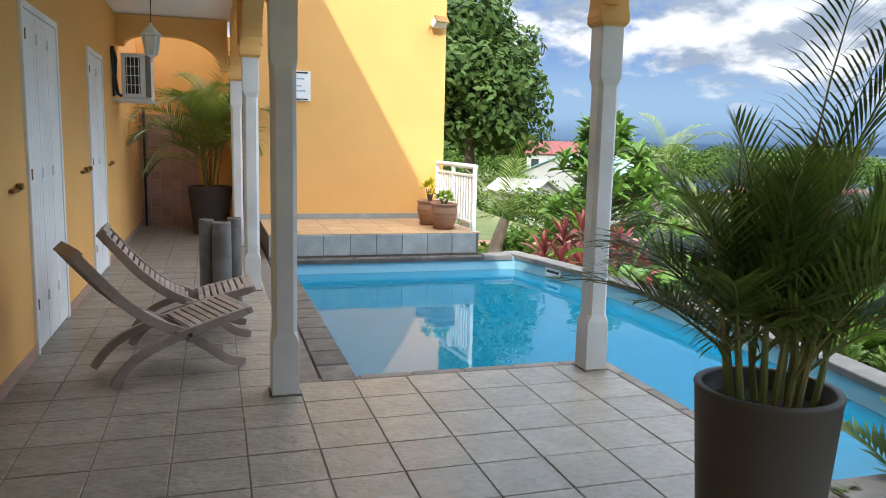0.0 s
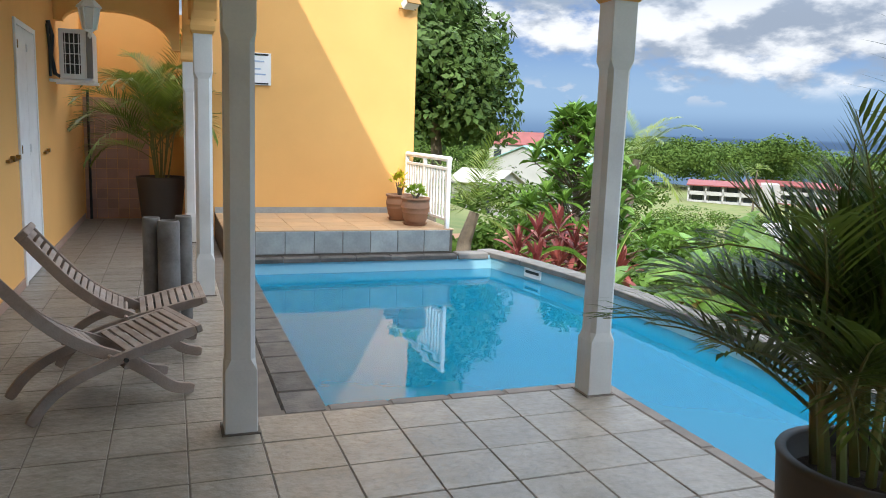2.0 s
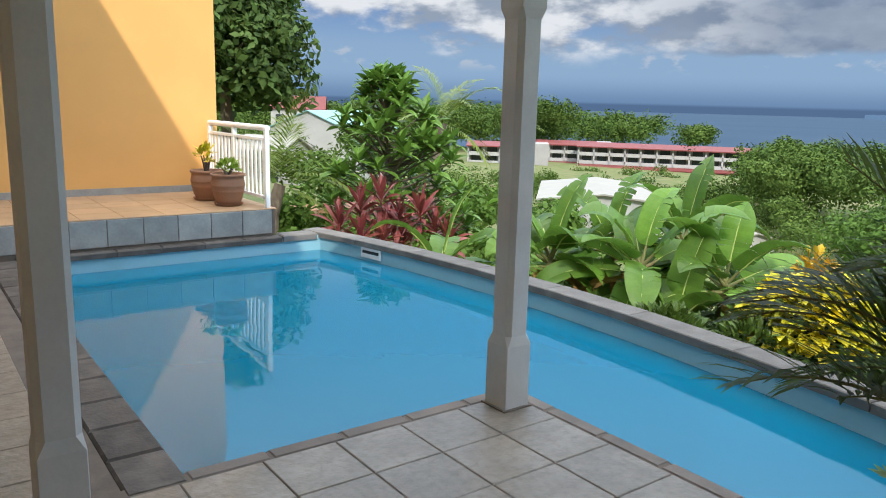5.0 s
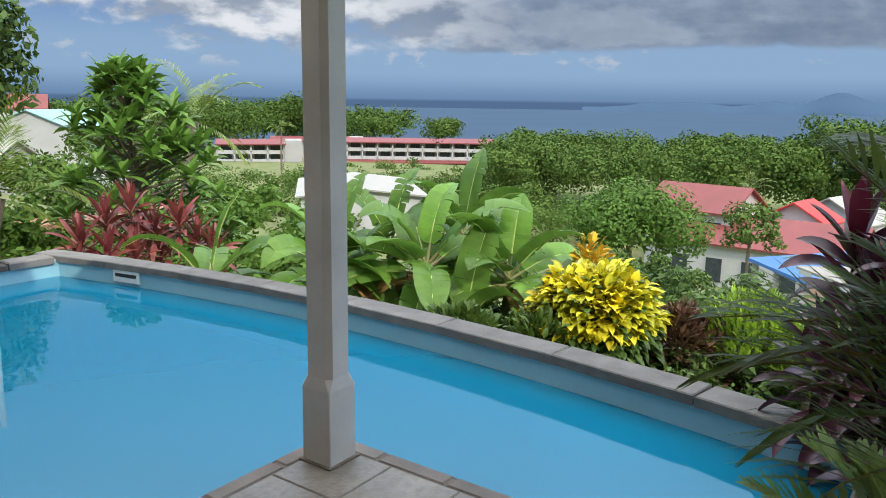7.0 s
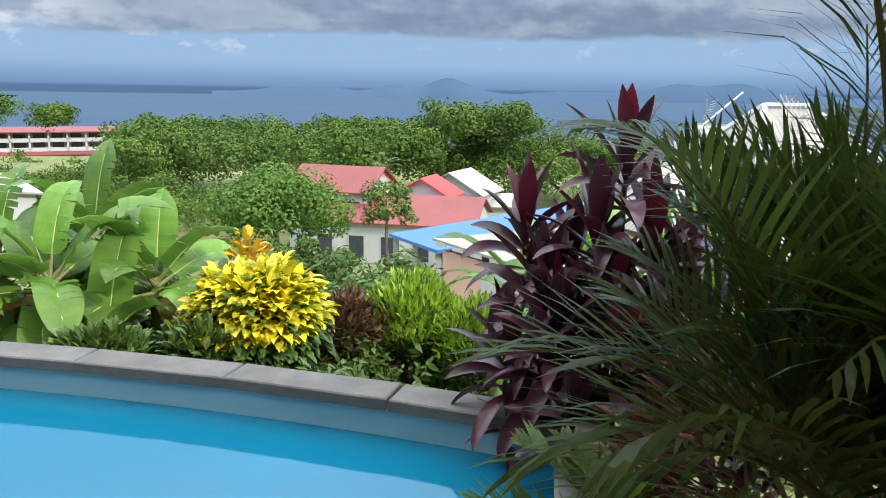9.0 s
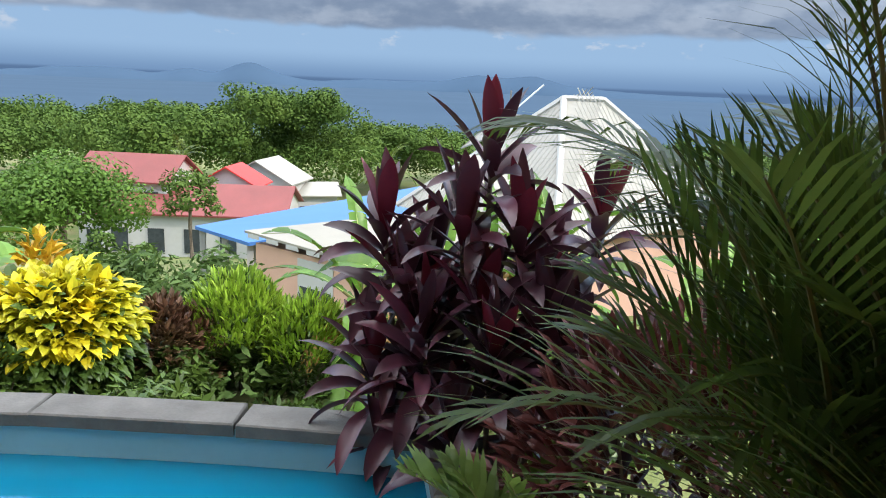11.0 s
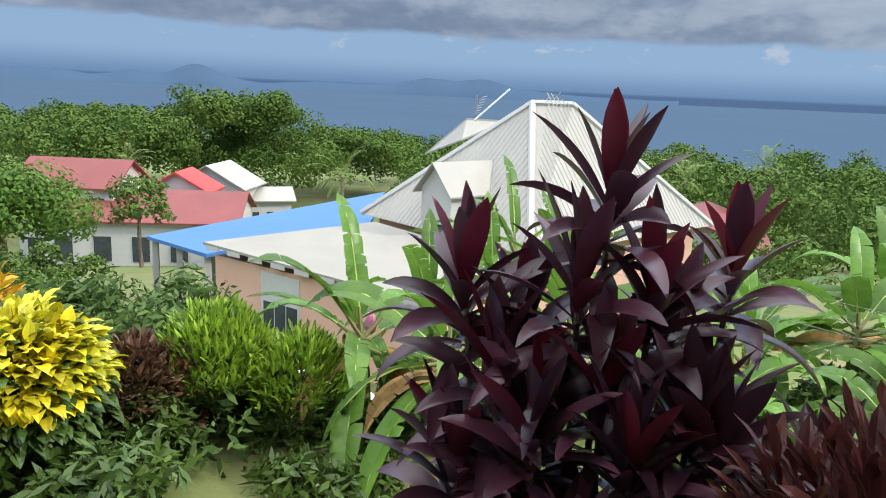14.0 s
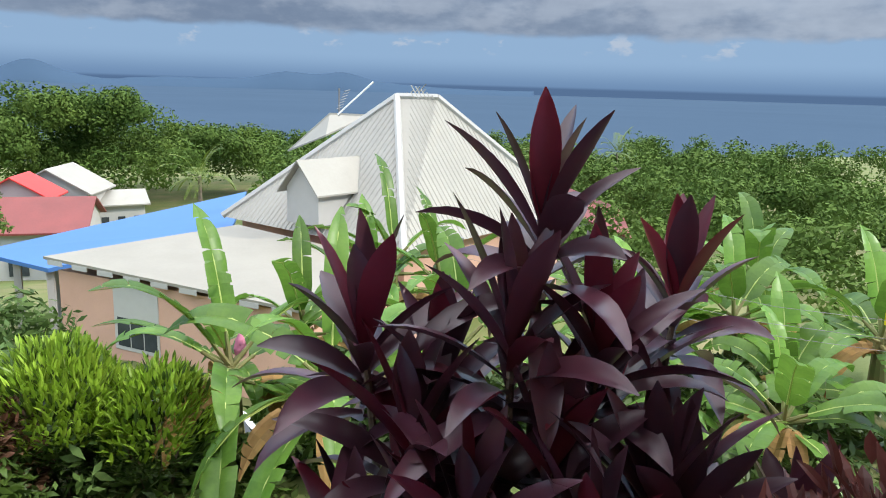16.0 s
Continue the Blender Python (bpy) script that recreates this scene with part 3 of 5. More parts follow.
class Foliage:
    """Gathers leaves as vertex and face lists, then links them as one mesh."""

    def __init__(self, seed):
        self.v, self.f, self.r = [], [], random.Random(seed)

    def blade(self, base, way, length, width, droop=0.5, segs=5, fold=0.25, peak=0.4, twist=0.0, wavy=0.0, thin=False):
        """One leaf: from base along way, bending down, widest at peak of its length."""
        r = self.r
        p, d = Vector(base), Vector(way).normalized()
        side = d.cross(Vector((0, 0, 1)))
        if side.length < 0.05:
            side = Vector((math.cos(twist * 7), math.sin(twist * 7), 0))
        side.normalize()
        if twist:
            side = Matrix.Rotation(twist, 3, d) @ side
        start = len(self.v)
        step = length / segs
        for i in range(segs + 1):
            u = i / segs
            if peak < 0.5:
                w = width * (u / peak) ** 0.6 if u < peak else width * max(0.0, 1 - ((u - peak) / (1 - peak)) ** 1.7)
            else:
                w = width * math.sin(math.pi * min(1.0, 0.05 + 0.95 * u ** 1.1)) ** 0.75
            w = max(w, width * 0.05) * 0.5
            nrm = side.cross(d)
            k = 1 + wavy * (r.random() - 0.5)
            if thin:
                self.v += [p - side * w, p + side * w]
            else:
                self.v += [p - side * w * k + nrm * w * fold, p.copy(), p + side * w * k + nrm * w * fold]
            p = p + d * step
            d = (d + Vector((0, 0, -droop / segs * (0.5 + u)))).normalized()
            side = (side - d * side.dot(d)).normalized()
        n = 2 if thin else 3
        for i in range(segs):
            a, b = start + i * n, start + (i + 1) * n
            if thin:
                self.f.append((a, a + 1, b + 1, b))
            else:
                self.f += [(a, a + 1, b + 1, b), (a + 1, a + 2, b + 2, b + 1)]

    def leaflet(self, p, way, nrm, length, width):
        """Cheap folded leaf of two triangles."""
        d = Vector(way)
        s = d.cross(nrm)
        if s.length < 1e-4:
            s = d.orthogonal()
        s.normalize()
        k = len(self.v)
        p = Vector(p)
        self.v += [p, p + d * length * 0.5 - s * width * 0.5, p + d * length, p + d * length * 0.5 + s * width * 0.5]
        self.f += [(k, k + 1, k + 2), (k, k + 2, k + 3)]

    def frond(self, base, way, length, leaf=0.3, droop=0.9, pairs=26, width=0.018, lift=0.5, start=0.18, hang=0.35, segs=3):
        """Feather palm frond. Returns its rachis."""
        r = self.r
        p, d = Vector(base), Vector(way).normalized()
        pts, n = [p.copy()], 14
        for i in range(n):
            p = p + d * length / n
            d = (d + Vector((0, 0, -droop / n * (0.3 + 1.4 * i / n)))).normalized()
            pts.append(p.copy())
        for k in range(pairs):
            u = start + (1 - start) * k / pairs
            q = u * n
            i = min(int(q), n - 1)
            a = pts[i].lerp(pts[i + 1], q - i)
            t = (pts[i + 1] - pts[i]).normalized()
            side = t.cross(Vector((0, 0, 1)))
            if side.length < 0.05:
                side = Vector((1, 0, 0))
            side.normalize()
            nrm = side.cross(t)
            ln = leaf * (math.sin(math.pi * (0.16 + 0.80 * u)) ** 0.7) * (0.85 + 0.3 * r.random())
            for sgn in (-1, 1):
                w = side * sgn * (1.0 - 0.35 * u) + t * (0.55 + 0.8 * u) + nrm * lift * (0.6 + 0.5 * r.random())
                self.blade(a, w, ln, width, hang + 0.8 * r.random(), segs, thin=True, peak=0.35, twist=sgn * 0.5 * r.random())
        return pts

    def crown(self, at, radius, n, size, flat=1.0, shell=0.55, upward=0.15, aspect=0.5):
        """Leaves over a lumpy ball."""
        r = self.r
        c = Vector(at)
        for _ in range(n):
            z = r.uniform(-0.75, 1.0)
            a = r.uniform(0, 2 * math.pi)
            h = math.sqrt(max(0, 1 - z * z))
            o = Vector((h * math.cos(a), h * math.sin(a), z))
            rad = radius * (shell + (1 - shell) * r.random() ** 0.5)
            p = c + Vector((o.x * rad, o.y * rad, o.z * rad * flat))
            way = Vector((r.gauss(0, 1), r.gauss(0, 1), r.gauss(-0.3, 0.6)))
            way = (way - o * way.dot(o) * 0.6).normalized()
            nrm = (o + Vector((r.gauss(0, 0.28), r.gauss(0, 0.28), upward + r.gauss(0, 0.2)))).normalized()
            s = size * r.uniform(0.6, 1.3)
            self.leaflet(p, way, nrm, s, s * aspect)

    def put(self, name, material, parent=None, label="", smooth=False):
        return link_mesh(name, self.v, self.f, material, parent, label, smooth)


def lumps(r, at, radius, count, spread=0.75, flat=0.8):
    """Sub-clumps that make an uneven crown."""
    c = Vector(at)
    out = []
    for _ in range(count):
        a, z = r.uniform(0, 2 * math.pi), r.uniform(-0.55, 1)
        h = math.sqrt(max(0, 1 - z * z))
        k = spread * r.uniform(0.55, 1.05)
        out.append((c + Vector((h * math.cos(a) * radius * k, h * math.sin(a) * radius * k, z * radius * k * flat)), radius * r.uniform(0.26, 0.46)))
    return out


def planter(at, top, low, h, label):
    ob = thing("planter", label, "planter", at, "taupe planters")
    prof = [(low, 0), (low + 0.004, 0.01), ((low + top) / 2, h / 2), (top - 0.004, h - 0.02), (top, h - 0.008), (top - 0.004, h), (top - 0.026, h), (top - 0.03, h - 0.008), (top - 0.035, h - 0.08)]
    part("pot", bm_lathe(prof, 48), POT_GREY, ob, smooth=True)
    part("soil", bm_lathe([(top - 0.037, h - 0.10), (top - 0.04, h - 0.075), (0.03, h - 0.06)], 28), SOIL, ob, "dark potting soil")
    return ob


def areca(at, stems, fronds, length, seed, label, leaf=0.32, spread=0.16, material=None, tilt=(8, 62), pairs=30, width=0.02, droop=(0.5, 1.2), extra=()):
    ob = thing("areca_palm", label, "palm", at)
    r = random.Random(seed)
    for k in range(stems):
        a = 2 * math.pi * k / stems + r.uniform(-0.4, 0.4)
        base = Vector((math.cos(a), math.sin(a), 0)) * spread * r.uniform(0.2, 1.0)
        lean = Vector((math.cos(a) * 0.14, math.sin(a) * 0.14, 1))
        hgt = r.uniform(0.3, 0.6) * length
        tip = base + lean * hgt
        part("cane", bm_tube([base, base + lean * hgt * 0.5, tip], [0.014, 0.012, 0.008], 6), STEM_GREEN, ob)
        for j in range(fronds):
            b = a + r.uniform(-1.3, 1.3) + j * 2.1
            el = radians(90 - r.uniform(*tilt))
            way = Vector((math.cos(b) * math.cos(el), math.sin(b) * math.cos(el), math.sin(el)))
            fo = Foliage(seed * 100 + k * 10 + j)
            pts = fo.frond(tip - lean * r.uniform(0, 0.5) * hgt, way, length * r.uniform(0.8, 1.1) * (1.0 + 0.06 * math.sin(el) ** 3), leaf, r.uniform(*droop), pairs, width)
            leafy = fo.put("frond", material or PALM, ob)
            part("rachis", bm_tube(pts[::2], [0.007 - 0.0008 * i for i in range(len(pts[::2]))], 4), STEM_GREEN, leafy)
    for b, el, ln, dr in extra:
        fo = Foliage(seed + int(b))
        b, el = radians(b), radians(el)
        pts = fo.frond((0.05 * math.cos(b), 0.05 * math.sin(b), 0.3), (math.cos(b) * math.cos(el), math.sin(b) * math.cos(el), math.sin(el)), ln, leaf * 1.2, dr, pairs + 8, width, 0.1, 0.35, 0.9)
        leafy = fo.put("frond", material or PALM, ob)
        part("rachis", bm_tube(pts[::2], [0.007 - 0.0008 * i for i in range(len(pts[::2]))], 4), STEM_GREEN, leafy)
    return ob


def cordyline(at, stems, seed, material, label, leaf=0.375, width=0.086, count=23, group="", young=None):
    """Canes with a rosette of broad upright leaves; stems: (dx, dy, height)."""
    ob = thing("cordyline", label, "cordyline", at, group)
    r = random.Random(seed)
    for dx, dy, h in stems:
        top = Vector((dx, dy, h))
        cane = part("cane", bm_tube([(dx * 0.5, dy * 0.5, 0), (dx * 0.8, dy * 0.8, h * 0.5), tuple(top)], [0.016, 0.013, 0.010], 7), BARK, ob)
        for k in range(count):
            u = k / count
            a = k * 2.4 + r.uniform(-0.3, 0.3)
            el = radians(84 - 84 * u ** 0.8 - (12 if u > 0.75 else 0))
            way = Vector((math.cos(a) * math.cos(el), math.sin(a) * math.cos(el), math.sin(el)))
            ln = leaf * r.uniform(0.8, 1.15) * (1.0 if u > 0.12 else 0.85)
            fo = Foliage(k)
            fo.blade(top - Vector((0, 0, 0.26 * u)), way, ln, width * r.uniform(0.75, 1.1), 0.15 + 1.6 * u, 9, 0.42, 0.6, twist=r.uniform(-0.6, 0.6), wavy=0.10)
            fo.put("leaf", young if young and r.random() < 0.34 - 0.4 * u else material, ob, "", True)
    return ob


def banana(at, leaves, length, seed, label, broad=0.30, dry=2, group="banana plants", trunk=0.9, low=-12):
    ob = thing("banana_plant", label, "banana plant", at, group)
    r = random.Random(seed)
    part("trunk", bm_tube([(0, 0, 0), (0.03, 0, trunk * 0.5), (0.05, 0.02, trunk)], [0.10, 0.08, 0.05], 10), STEM_GREEN, ob)
    for k in range(leaves):
        a = k * 2.4 + r.uniform(-0.4, 0.4)
        u = k / leaves
        el = radians(76 - (76 - low) * u ** 0.7)
        way = Vector((math.cos(a) * math.cos(el), math.sin(a) * math.cos(el), math.sin(el)))
        base = Vector((0.04, 0.01, trunk * (1 - 0.15 * u)))
        stalk = base + way * 0.22 * length
        fo = Foliage(k)
        mids = torn_leaf(fo, stalk, way, length * r.uniform(0.7, 1.1), broad * length * r.uniform(0.75, 1.1), r.uniform(1.0, 2.5), r)
        leaf = fo.put("leaf", BANANA, ob, "", True)
        part("stalk", bm_tube([base, base + way * 0.11 * length, stalk], [0.025, 0.02, 0.014], 6), STEM_GREEN, leaf)
        part("midrib", bm_tube(mids[::3], [0.011, 0.009, 0.007, 0.005, 0.002], 5), MIDRIB, leaf, "pale yellow-green midrib")
    for k in range(dry):
        a = r.uniform(0, 6.3)
        way = Vector((math.cos(a) * 0.7, math.sin(a) * 0.7, 0.25))
        dead = Foliage(k)
        torn_leaf(dead, Vector((0.03, 0, trunk * 0.8)), way, length * 0.8, 0.16 * length, 2.6, r)
        dead.put("dry_leaf", BANANA_DRY, ob, "withered brown leaf")
    return ob


def torn_leaf(fo, base, way, length, width, droop, r):
    """A banana blade cut into side panels, with splits between some of them."""
    n = 12
    p, d = Vector(base), Vector(way).normalized()
    side = d.cross(Vector((0, 0, 1)))
    if side.length < 0.1:
        side = Vector((1, 0, 0))
    side.normalize()
    side = Matrix.Rotation(r.uniform(-0.5, 0.5), 3, d) @ side
    mids, sides, nrms, ws = [], [], [], []
    for i in range(n + 1):
        u = i / n
        w = width * 0.5 * (min(1, (u + 0.03) / 0.14) ** 0.6) * (1 - max(0, (u - 0.55) / 0.45) ** 2.2)
        mids.append(p.copy())
        sides.append(side.copy())
        nrms.append(side.cross(d))
        ws.append(max(w, 0.01))
        p = p + d * length / n
        d = (d + Vector((0, 0, -droop / n * (0.4 + 1.2 * u)))).normalized()
        side = (side - d * side.dot(d)).normalized()
    for sgn in (-1, 1):
        cut = 0.0
        for i in range(n):
            torn = r.random() < 0.30
            bend0 = cut
            cut = r.uniform(-0.35, 0.15) if torn else cut * 0.6
            k = len(fo.v)
            e = 0.0 if not torn else 0.28
            for j, (q, bend) in enumerate(((i, bend0), (i + 1, bend0 if torn else cut))):
                w = ws[q]
                off = (mids[min(i + 1, n)] - mids[i]) * (-e if j else 0.0)
                fo.v += [mids[q], mids[q] + sides[q] * sgn * w * 0.55 + nrms[q] * w * (0.22 + bend * 0.3) + off * 0.4, mids[q] + sides[q] * sgn * w + nrms[q] * w * (0.22 + bend) + off]
            fo.f += [(k, k + 1, k + 4, k + 3), (k + 1, k + 2, k + 5, k + 4)]
    return mids


def shrub(name, at, size, n, leaf, width, seed, material, label, category, up=0.5, droop=0.6, segs=3, stems=6, group="", inner=None):
    """Bush of separate blades springing outward from a dome, on thin stems."""
    ob = thing(name, label, category, at, group)
    r = random.Random(seed)
    fo, low = Foliage(seed), Foliage(seed + 7)
    for k in range(stems):
        a = 6.28 * k / stems + r.uniform(-0.3, 0.3)
        q = Vector((math.cos(a) * size[0] * 0.5, math.sin(a) * size[1] * 0.5, size[2] * 0.6))
        part("stem", bm_tube([(q.x * 0.15, q.y * 0.15, 0), (q.x * 0.5, q.y * 0.5, q.z * 0.5), tuple(q)], [0.018, 0.013, 0.006], 5), BARK, ob)
    for k in range(n):
        z = r.uniform(-0.35, 1)
        a = r.uniform(0, 6.283)
        h = math.sqrt(max(0, 1 - z * z))
        o = Vector((h * math.cos(a), h * math.sin(a), z))
        lump = 0.82 + 0.22 * noise.noise(o * 2.3 + Vector((seed, 0, 0)))
        rad = lump * r.uniform(0.72, 1.0)
        c = Vector((o.x * size[0] * rad, o.y * size[1] * rad, size[2] * 0.5 + o.z * size[2] * 0.5 * rad))
        way = o + Vector((r.gauss(0, 0.4), r.gauss(0, 0.4), up + r.gauss(0, 0.25)))
        # lower blades take the inner colour: real green on croton, painted shade on hedges
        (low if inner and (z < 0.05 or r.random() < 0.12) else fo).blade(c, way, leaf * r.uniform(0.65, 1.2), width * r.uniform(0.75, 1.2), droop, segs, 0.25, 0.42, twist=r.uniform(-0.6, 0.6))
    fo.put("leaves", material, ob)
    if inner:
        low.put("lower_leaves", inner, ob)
    return ob


def tree(name, at, height, radius, n, leaf, seed, material, label, trunk=0.18, count=26, flat=0.8, base=0.35, aspect=0.5, group=""):
    ob = thing(name, label, "tree", at, group)
    r = random.Random(seed)
    fo = Foliage(seed)
    wood = bmesh.new()
    mid = Vector((0, 0, height - radius * flat))
    bm_tube([(0, 0, 0), (trunk, 0.1, mid.z * 0.5), tuple(mid)], [trunk, trunk * 0.8, trunk * 0.45], 8, wood)
    balls = lumps(r, mid, radius, count, 0.78, flat)
    for c, rad in balls[::3]:
        bm_tube([tuple(mid * 0.75), tuple((mid * 0.75).lerp(c, 0.5) + Vector((0, 0, 0.1))), tuple(c)], [trunk * 0.4, trunk * 0.25, trunk * 0.08], 5, wood)
    total = sum(rad * rad for _, rad in balls)
    for c, rad in balls:
        fo.crown(c, rad, int(n * rad * rad / total), leaf, 0.85, 0.6, 0.3, aspect)
    part("trunk", wood, BARK, ob)
    fo.put("crown", material, ob)
    return ob


def ground_z(x, y):
    xs = (-400, 4.0, 6, 9, 15, 22, 40, 60, 90, 130, 180, 230, 400, 6000)
    zs = (-1.2, -1.2, -1.35, -1.7, -2.6, -5.2, -8.5, -12.3, -12.6, -13.6, -15.2, -27, -60, -60)
    drop = 2.6 * min(1.0, max(0.0, (x - 9.2) / 3.0)) * min(1.0, max(0.0, (5.5 - y) / 2.5))
    if x > 15:
        drop *= max(0.0, 1 - (x - 15) / 7)
    return float(np.interp(x, xs, zs)) - drop + min(1.0, max(0.0, y - 30) * 0.015)


def terrain():
    def steps(lo, hi):
        out, v = [], 0.0
        while v < hi:
            out.append(v)
            v += max(1.0, v * 0.12)
        neg, v = [], 1.0
        while v < -lo:
            neg.append(-v)
            v += max(1.0, v * 0.15)
        return list(reversed(neg)) + out + [hi]
    xs, ys = steps(-300, 420), steps(-420, 900)
    verts = [(x, y, ground_z(x, y) + 0.10 * noise.noise(Vector((x * 0.25, y * 0.25, 0)))) for y in ys for x in xs]
    w = len(xs)
    faces = [(j * w + i, j * w + i + 1, (j + 1) * w + i + 1, (j + 1) * w + i) for j in range(len(ys) - 1) for i in range(w - 1)]
    return tagged(link_mesh("ground", verts, faces, GRASS, smooth=True), "sloping garden lawn and hillside down to the sea", "ground", kind="structure")


terrain()
tagged(part("garden_path", bm_box(6.0, 11.5, 17.6, 18.6, -1.35, -1.08), TERRACOTTA), "red paved garden path across the lawn", "path", kind="structure")
tagged(link_mesh("sea", [(125, -4900, -22), (4900, -4900, -22), (4900, 4900, -22), (125, 4900, -22)], [(0, 1, 2, 3)], SEA), "calm blue sea reaching the horizon", "sea", kind="structure")


def island(dist, start, end, peaks, seed):
    """Long ridge along an arc of the horizon, haze in its colour; peaks: bearing, spread, height in degrees."""
    n = 90
    verts, faces = [], []
    for i in range(n + 1):
        u = i / n
        az = start + (end - start) * u
        el = sum(p * math.exp(-((az - c) / w) ** 2) for c, w, p in peaks) * min(1.0, 6 * u, 6 * (1 - u)) + 0.05 * noise.noise(Vector((az * 0.9, seed, 0))) + 0.03 * noise.noise(Vector((az * 3.1, seed, 4)))
        top = 1.4 + dist * math.tan(radians(max(el, -0.2)))
        c, q = math.cos(radians(az)), math.sin(radians(az))
        verts += [((dist - 90) * c, (dist - 90) * q, -23), (dist * c, dist * q, top), ((dist + 120) * c, (dist + 120) * q, -23)]
    for i in range(n):
        a, b = i * 3, i * 3 + 3
        faces += [(a, a + 1, b + 1, b), (a + 1, a + 2, b + 2, b + 1)]
    return tagged(link_mesh("island", verts, faces, ISLAND, smooth=True), "distant island on the sea, blue haze painted into its colour", "island", group="islands", kind="structure")


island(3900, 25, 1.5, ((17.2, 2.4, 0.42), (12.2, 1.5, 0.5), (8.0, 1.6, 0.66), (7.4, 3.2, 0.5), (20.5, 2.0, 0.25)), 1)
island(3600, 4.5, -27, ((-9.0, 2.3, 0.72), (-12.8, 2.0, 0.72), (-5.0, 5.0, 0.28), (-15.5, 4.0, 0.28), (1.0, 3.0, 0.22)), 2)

# -- potted palms
planter((1.80, 2.05, 0), 0.242, 0.19, 0.665, "tall taupe round planter holding an areca palm on the terrace")
areca((1.80, 2.05, 0.585), 15, 5, 0.63, 11, "dense dark green areca palm in a taupe planter", 0.25, 0.16, PALM_DARK, (2, 58), 24, 0.0115, (0.6, 1.9), ((22, 79, 1.5, 1.7), (335, 77, 1.45, 1.7), (8, 75, 1.4, 1.8), (42, 56, 0.95, 1.6), (14, 50, 1.0, 1.6), (350, 58, 0.95, 1.6)))
planter((-0.06, 12.0, 0), 0.33, 0.25, 0.72, "taupe round planter with an arching palm in the gallery")
areca((-0.06, 12.0, 0.64), 9, 4, 1.55, 12, "arching areca palm in a planter in the gallery", 0.34, 0.12, PALM, (18, 66), 36, 0.02, (1.7, 2.7))

# -- purple cordylines at the pool's near end
cordyline((4.05, 2.30, -0.9), ((0.0, 0.0, 2.07), (0.12, -0.54, 1.79), (0.15, 0.43, 1.74), (-0.1, 0.12, 1.80), (-0.12, -0.12, 1.76), (0.16, 0.2, 1.6), (0.0, 0.34, 1.52), (0.05, -0.28, 1.58), (-0.2, 0.05, 1.50), (-0.3, -0.2, 1.42), (0.1, 0.1, 1.3), (-0.1, 0.3, 1.22), (-0.2, -0.1, 1.1)), 21, PURPLE, "dark purple broad-leaved cordyline clump shaded by the roof", young=PURPLE_YOUNG)
cordyline((3.92, 2.28, -0.9), ((-0.1, 0.3, 1.38), (-0.25, 0.05, 1.34), (-0.2, -0.25, 1.36), (-0.2, -0.62, 1.18), (0.1, 0.5, 1.2), (-0.3, 0.2, 1.05), (-0.05, 0.15, 0.95), (0.1, 0.42, 0.9)), 24, PURPLE, "lower purple cordyline clump with drooping leaves", 0.36, 0.08, 24, "", PURPLE_YOUNG)
shrub("maroon_shrub", (3.25, 1.75, -0.9), (0.60, 0.65, 1.75), 2200, 0.13, 0.04, 22, MAROON, "dark maroon narrow-leaved shrub beside the terrace", "shrub", 0.3, 0.7)
areca((3.0, 2.28, -0.35), 4, 3, 0.55, 23, "small bright green palm at the pool's end", 0.19, 0.08, PALM_DARK, (15, 70), 15, 0.034, (0.6, 1.0))



def breadfruit(at):
    """Tree whose branch ends carry whorls of large drooping leaves."""
    ob = thing("breadfruit_tree", "bushy green breadfruit tree with whorls of large glossy leaves", "tree", at)
    r = random.Random(62)
    part("trunk", bm_tube([(0, 0, 0), (0.05, 0, 1.2), (0.0, 0.05, 2.6)], [0.12, 0.09, 0.05], 8), BARK, ob)
    for k in range(95):
        z = r.uniform(0.2, 3.35)
        wide = 1.75 * (1 - (z / 3.6) ** 2.2)
        a, q = r.uniform(0, 6.283), r.uniform(0.3, 1.0) ** 0.6
        c = Vector((math.cos(a) * wide * q, math.sin(a) * wide * q, z))
        limb = part("branch", bm_tube([(0, 0, max(0.2, z - 0.5)), (c.x * 0.5, c.y * 0.5, z - 0.3), tuple(c)], [0.03, 0.02, 0.012], 5), BARK, ob)
        fo = Foliage(700 + k)
        for j in range(11):
            b = j * 2.4 + r.uniform(-0.3, 0.3)
            el = radians(75 - 85 * j / 11)
            fo.blade(c, (math.cos(b) * math.cos(el), math.sin(b) * math.cos(el), math.sin(el)), r.uniform(0.32, 0.5), r.uniform(0.12, 0.19), 1.1, 5, 0.3, 0.45, r.uniform(-0.4, 0.4), 0.7)
        fo.put("leaf_whorl", BREADFRUIT, limb)
    return ob


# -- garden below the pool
shrub("croton", (7.15, 5.27, -1.45), (0.70, 0.72, 1.45), 3200, 0.155, 0.095, 31, CROTON, "round yellow croton bush with green lower leaves in the sun", "croton", 0.0, 1.5, 4, 6, "", GREEN_AND_SHADE)
# hedge feet get the darker leaf as painted shade
shrub("hedge_bush", (8.25, 4.0, -1.75), (0.72, 0.66, 1.42), 4200, 0.115, 0.032, 32, HEDGE, "bright green narrow-leaved hedge bush, shade painted into its lower leaves", "shrub", 0.9, 0.5, 3, 6, "", GREEN_AND_SHADE)
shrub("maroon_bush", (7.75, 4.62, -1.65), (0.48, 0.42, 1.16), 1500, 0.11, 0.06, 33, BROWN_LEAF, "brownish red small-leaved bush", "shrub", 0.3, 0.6)
